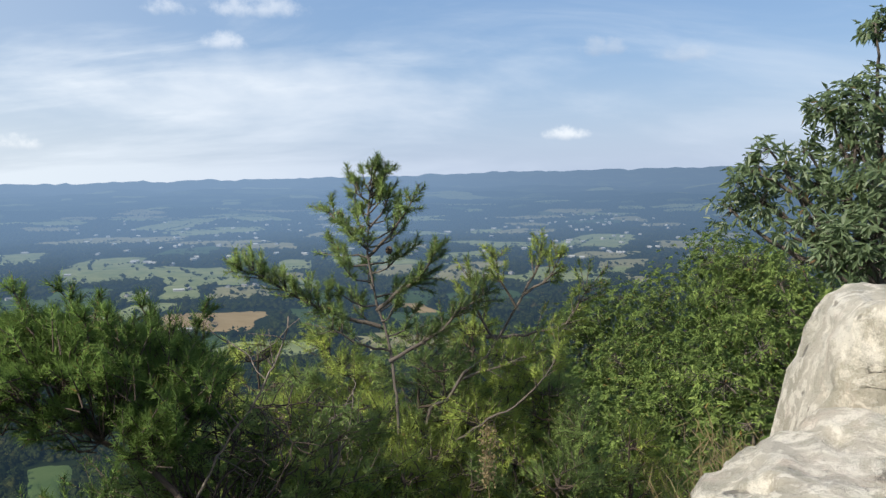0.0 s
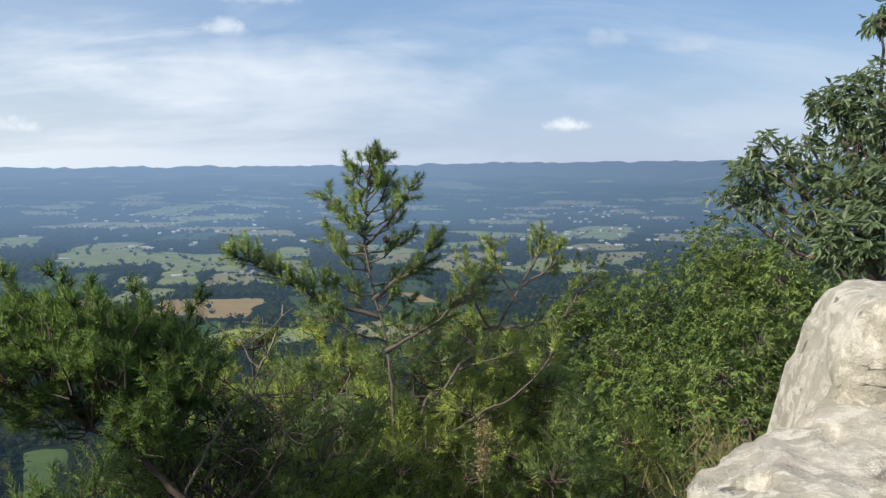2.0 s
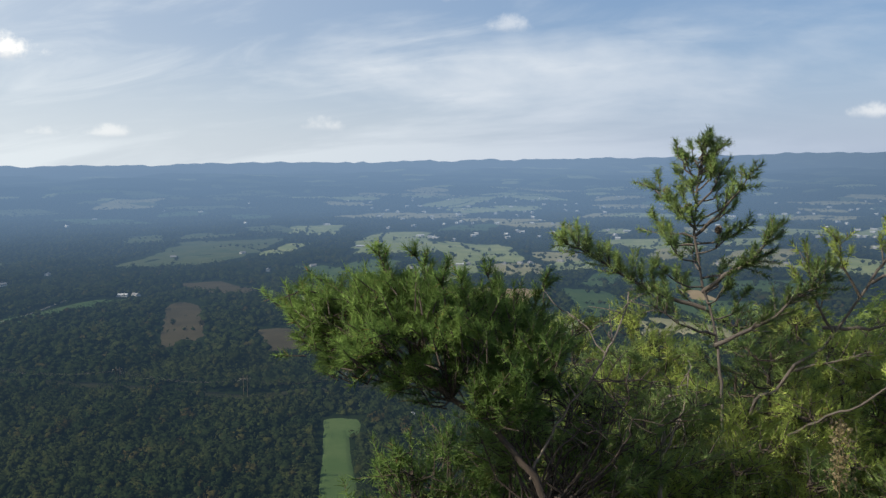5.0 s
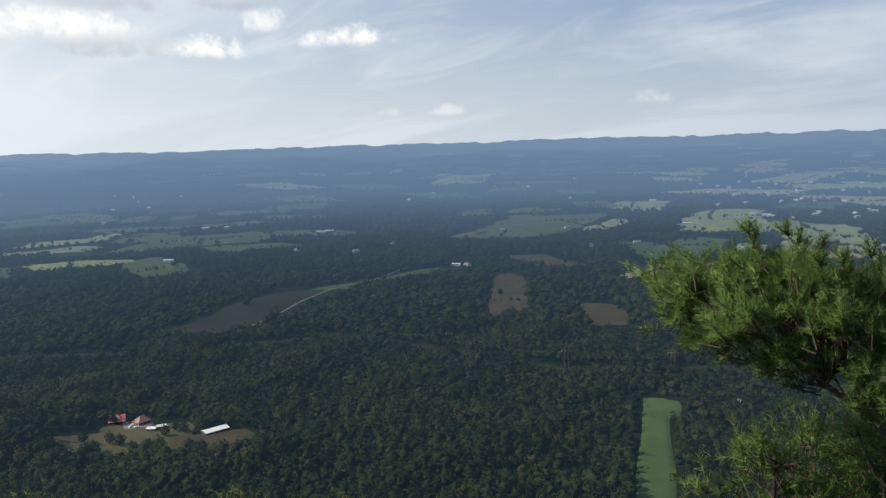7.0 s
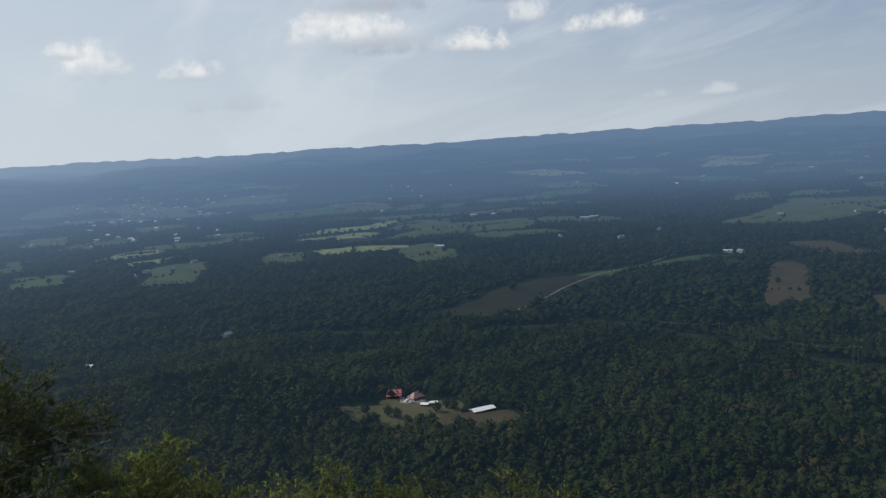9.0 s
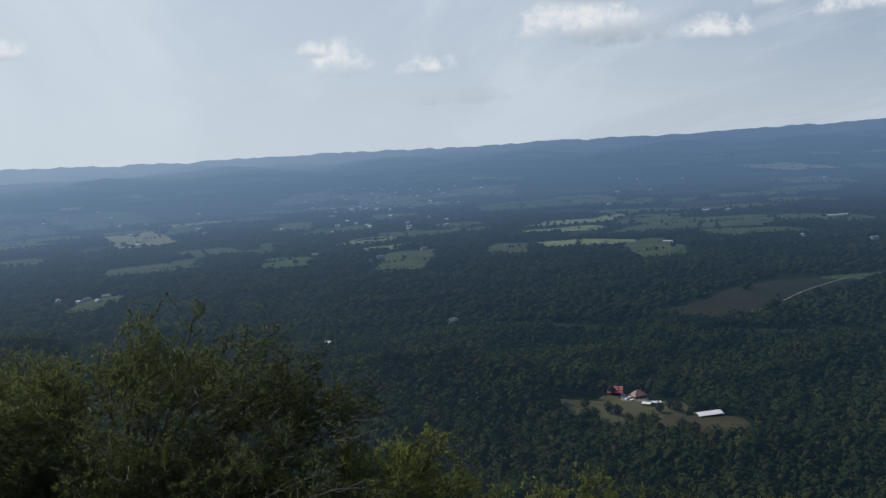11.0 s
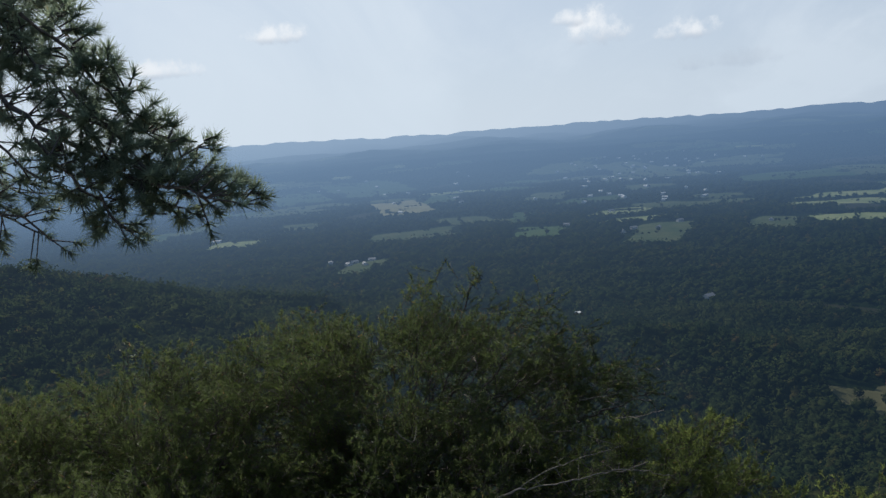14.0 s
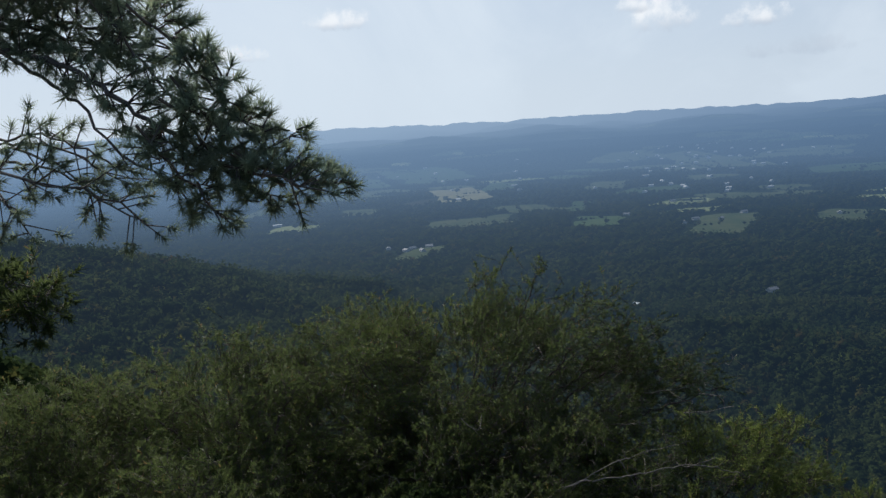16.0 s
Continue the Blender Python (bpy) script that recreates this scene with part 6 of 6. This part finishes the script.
leafy("oak_tree", "chestnut oak with drooping glossy leaves beside the rocks",
      [(at(-22.9, -0.7, 10), 0.28), (at(-22.3, -2.4, 10), 0.24), (at(-23.8, 0.1, 10), 0.20), (at(-24.5, 1.5, 10.1), 0.23), (at(-24.3, -1.8, 10), 0.27), (at(-25.7, -0.3, 10), 0.25), (at(-26.5, 1.3, 10.2), 0.22), (at(-27.3, -0.8, 10.1), 0.28), (at(-28.9, 3.1, 10.3), 0.43), (at(-27.6, 4.0, 10.3), 0.25), (at(-29.9, 4.5, 10.4), 0.36), (at(-29.4, 1.4, 10.2), 0.27), (at(-30.7, 2.2, 10.4), 0.42), (at(-28.7, -1.5, 9.9), 0.31), (at(-30.2, -1.0, 9.8), 0.34), (at(-31.6, -0.5, 9.7), 0.39), (at(-27.0, -2.9, 9.8), 0.26), (at(-25.7, -3.8, 9.7), 0.19), (at(-28.9, -3.8, 9.4), 0.31), (at(-30.8, -3.6, 9.4), 0.38), (at(-30.4, 8.7, 10.6), 0.18), (at(-31.3, 8.3, 10.6), 0.28), (at(-28.3, -5.3, 9.2), 0.25), (at(-30.4, -5.6, 9.2), 0.31)],
      foot_of(-37, 10.8), 0.145, 2300, LEAVES)
# shrubs and trees down the flank, far ones first
for k, (d, r, leaf, per, rows) in enumerate((
        (34, 2.3, 0.165, 430, ((-22.5, -4.6), (-20.4, -5.9), (-18.2, -7.2), (-15.6, -8.4), (-13.4, -9.4), (-24.6, -5.6), (-10.8, -11.0))),
        (23, 1.7, 0.135, 720, ((-26.0, -4.6), (-23.8, -7.0), (-21.2, -8.8), (-18.6, -10.4), (-16.0, -11.8), (-13.2, -13.0), (-10.6, -14.0))),
        (15, 1.2, 0.105, 1250, ((-29.0, -5.0), (-26.8, -7.2), (-24.6, -9.8), (-22.2, -12.0), (-19.6, -13.6), (-16.8, -15.0), (-14.2, -16.2), (-11.4, -17.6))),
        (10, 0.8, 0.088, 1900, ((-27.6, -9.2), (-25.6, -12.2), (-23.4, -14.8), (-21.0, -16.6), (-18.2, -17.8), (-15.4, -19.2), (-12.4, -20.6), (-9.0, -20.8))),
        (7.6, 0.55, 0.078, 2700, ((-24.8, -15.6), (-22.6, -18.4), (-20.4, -20.6), (-17.4, -21.8))))):
    for j, (az, el) in enumerate(rows):
        mid = np.array(at(az, el, d)) - np.array([0, 0, r * 0.55])
        blobs = [(tuple(mid), r)] + [(tuple(mid + unit(rng.normal(0, 1, 3)) * r * 0.85 * np.array([1, 1, 0.6])), r * rng.uniform(0.40, 0.6)) for _ in range(6)]
        leafy("broadleaf_tree" if d > 12 else "laurel_shrub", "dense green oak crown on the steep flank" if d > 12 else "glossy dark green shrub on the steep flank",
              blobs, foot_of(az, d), leaf, per, LEAVES_MASS if (j + k) % 3 else LEAVES_DARK, "tree" if d > 12 else "shrub", "broadleaf growth down the flank")


# ---- rocks ----
def boulder(name, label, mid, radii, turn, square, seed, rough=0.10, lean=(0, 0), taper=0.0, n=90):
    """A weathered block: a rounded box pushed about by noise at three sizes."""
    v, f = [], []
    rows = n // 2
    off = Vector((seed * 3.7, seed * 1.9, seed * 2.3))
    for i in range(rows + 1):
        la = -math.pi / 2 + math.pi * i / rows
        for j in range(n):
            lo = 2 * math.pi * j / n

            def sq(q):
                return math.copysign(abs(q) ** square, q)
            c = Vector((sq(math.cos(la)) * sq(math.cos(lo)), sq(math.cos(la)) * sq(math.sin(lo)), sq(math.sin(la))))
            k = 1 - taper * (c.z + 1) / 2
            w_ = Vector((c.x * radii[0] * k + lean[0] * (c.z + 1), c.y * radii[1] * k + lean[1] * (c.z + 1), c.z * radii[2]))
            push = rough * (noise.fractal(w_ * 1.5 + off, 0.9, 2.1, 3) + 0.28 * noise.ridged_multi_fractal(w_ * 3.0 + off, 1.0, 2.0, 3, 1.0, 2.0) - 0.25)
            push += 0.18 * rough * noise.noise(w_ * 11 + off)
            # scooped hollows
            push -= 1.1 * rough * max(0.0, noise.noise(w_ * 2.7 + off * 2) - 0.12) + 1.6 * rough * max(0.0, noise.noise(w_ * 6.5 + off) - 0.30)
            v.append(w_ + c.normalized() * push)
    for i in range(rows):
        for j in range(n):
            a, b = i * n + j, i * n + (j + 1) % n
            f.append((a, b, b + n, a + n))
    ob = part(name, v, f, ROCK, None, "", True)
    ob.matrix_world = pose(*mid, 0, 0, turn)
    return tagged(ob, label, "rock", "sandstone blocks of the ledge")


boulder("boulder", "tall pale sandstone block with pits and lichen", (3.08, 4.86, -2.04), (1.07, 0.85, 1.31), -20, 0.22, 1, 0.09, (0.22, 0.04), 0.22, 140)
boulder("boulder", "broad pale sandstone slab sloping to the edge", (2.55, 3.50, -2.36), (1.52, 1.32, 1.02), -38, 0.50, 2, 0.12, (0.0, 0.0), 0.20, 140)
boulder("ledge", "flat sandstone ledge at the cliff's edge", (-0.7, -0.9, -2.6), (2.7, 2.0, 0.98), 10, 0.5, 3, 0.08, (0, 0), 0.12, 80)


def grass(name, label, mid, spread, count, high):
    root = np.array(mid) + rng.normal(0, 1, (count, 3)) * np.array(spread)
    d = unit(rng.normal(0, 0.45, (count, 3)) + np.array([-0.1, 0, 1]))
    bend = root + d * high * 0.55
    tip = bend + unit(d + rng.normal(0, 0.6, (count, 3))) * (high * rng.uniform(0.3, 0.7, (count, 1)))
    side = unit(np.cross(d, rng.normal(0, 1, (count, 3)))) * 0.0022
    tri = np.concatenate([np.stack([root - side, root + side, bend + side], 1), np.stack([root - side, bend + side, bend - side], 1), np.stack([bend - side, bend + side, tip], 1)])
    ob = triangles(name, tri - np.array(mid), DRY)
    ob.location = mid
    return tagged(ob, label, "grass", "", "stuff")


grass("dry_grass", "dry straw-coloured grass along the rock's edge", (1.98, 4.75, -1.72), (0.10, 0.20, 0.07), 160, 0.18)
grass("dry_grass", "dry straw-coloured grass in a crack of the slab", (2.75, 3.95, -1.46), (0.14, 0.06, 0.02), 160, 0.12)
grass("dry_grass", "dry brown brush below the rock", (1.72, 4.75, -1.95), (0.16, 0.3, 0.08), 130, 0.22)


def weed(mid, label):
    ob = thing("dry_weed", Matrix.Translation(mid), label, "weed")
    shells("stem", *tube(curve([(0, 0, -0.9), (0.005, 0, -0.3), (0, 0, 0.06), (-0.01, 0, 0.27)], 0.05), 0.004, 0.002, 5), DRY, ob)
    n = 240
    root = np.stack([rng.normal(0, 0.022, n), rng.normal(0, 0.022, n), rng.uniform(0.0, 0.28, n)], 1)
    triangles("seed_head", leaf_cards(root, rng.normal(0, 1, (n, 3)), 0.022, 0.012, 0.2), DRY, ob)["kind"] = "stuff"
    return ob


weed((0.40, 3.58, -1.36), "tall dry seeding weed stalk among green pines")
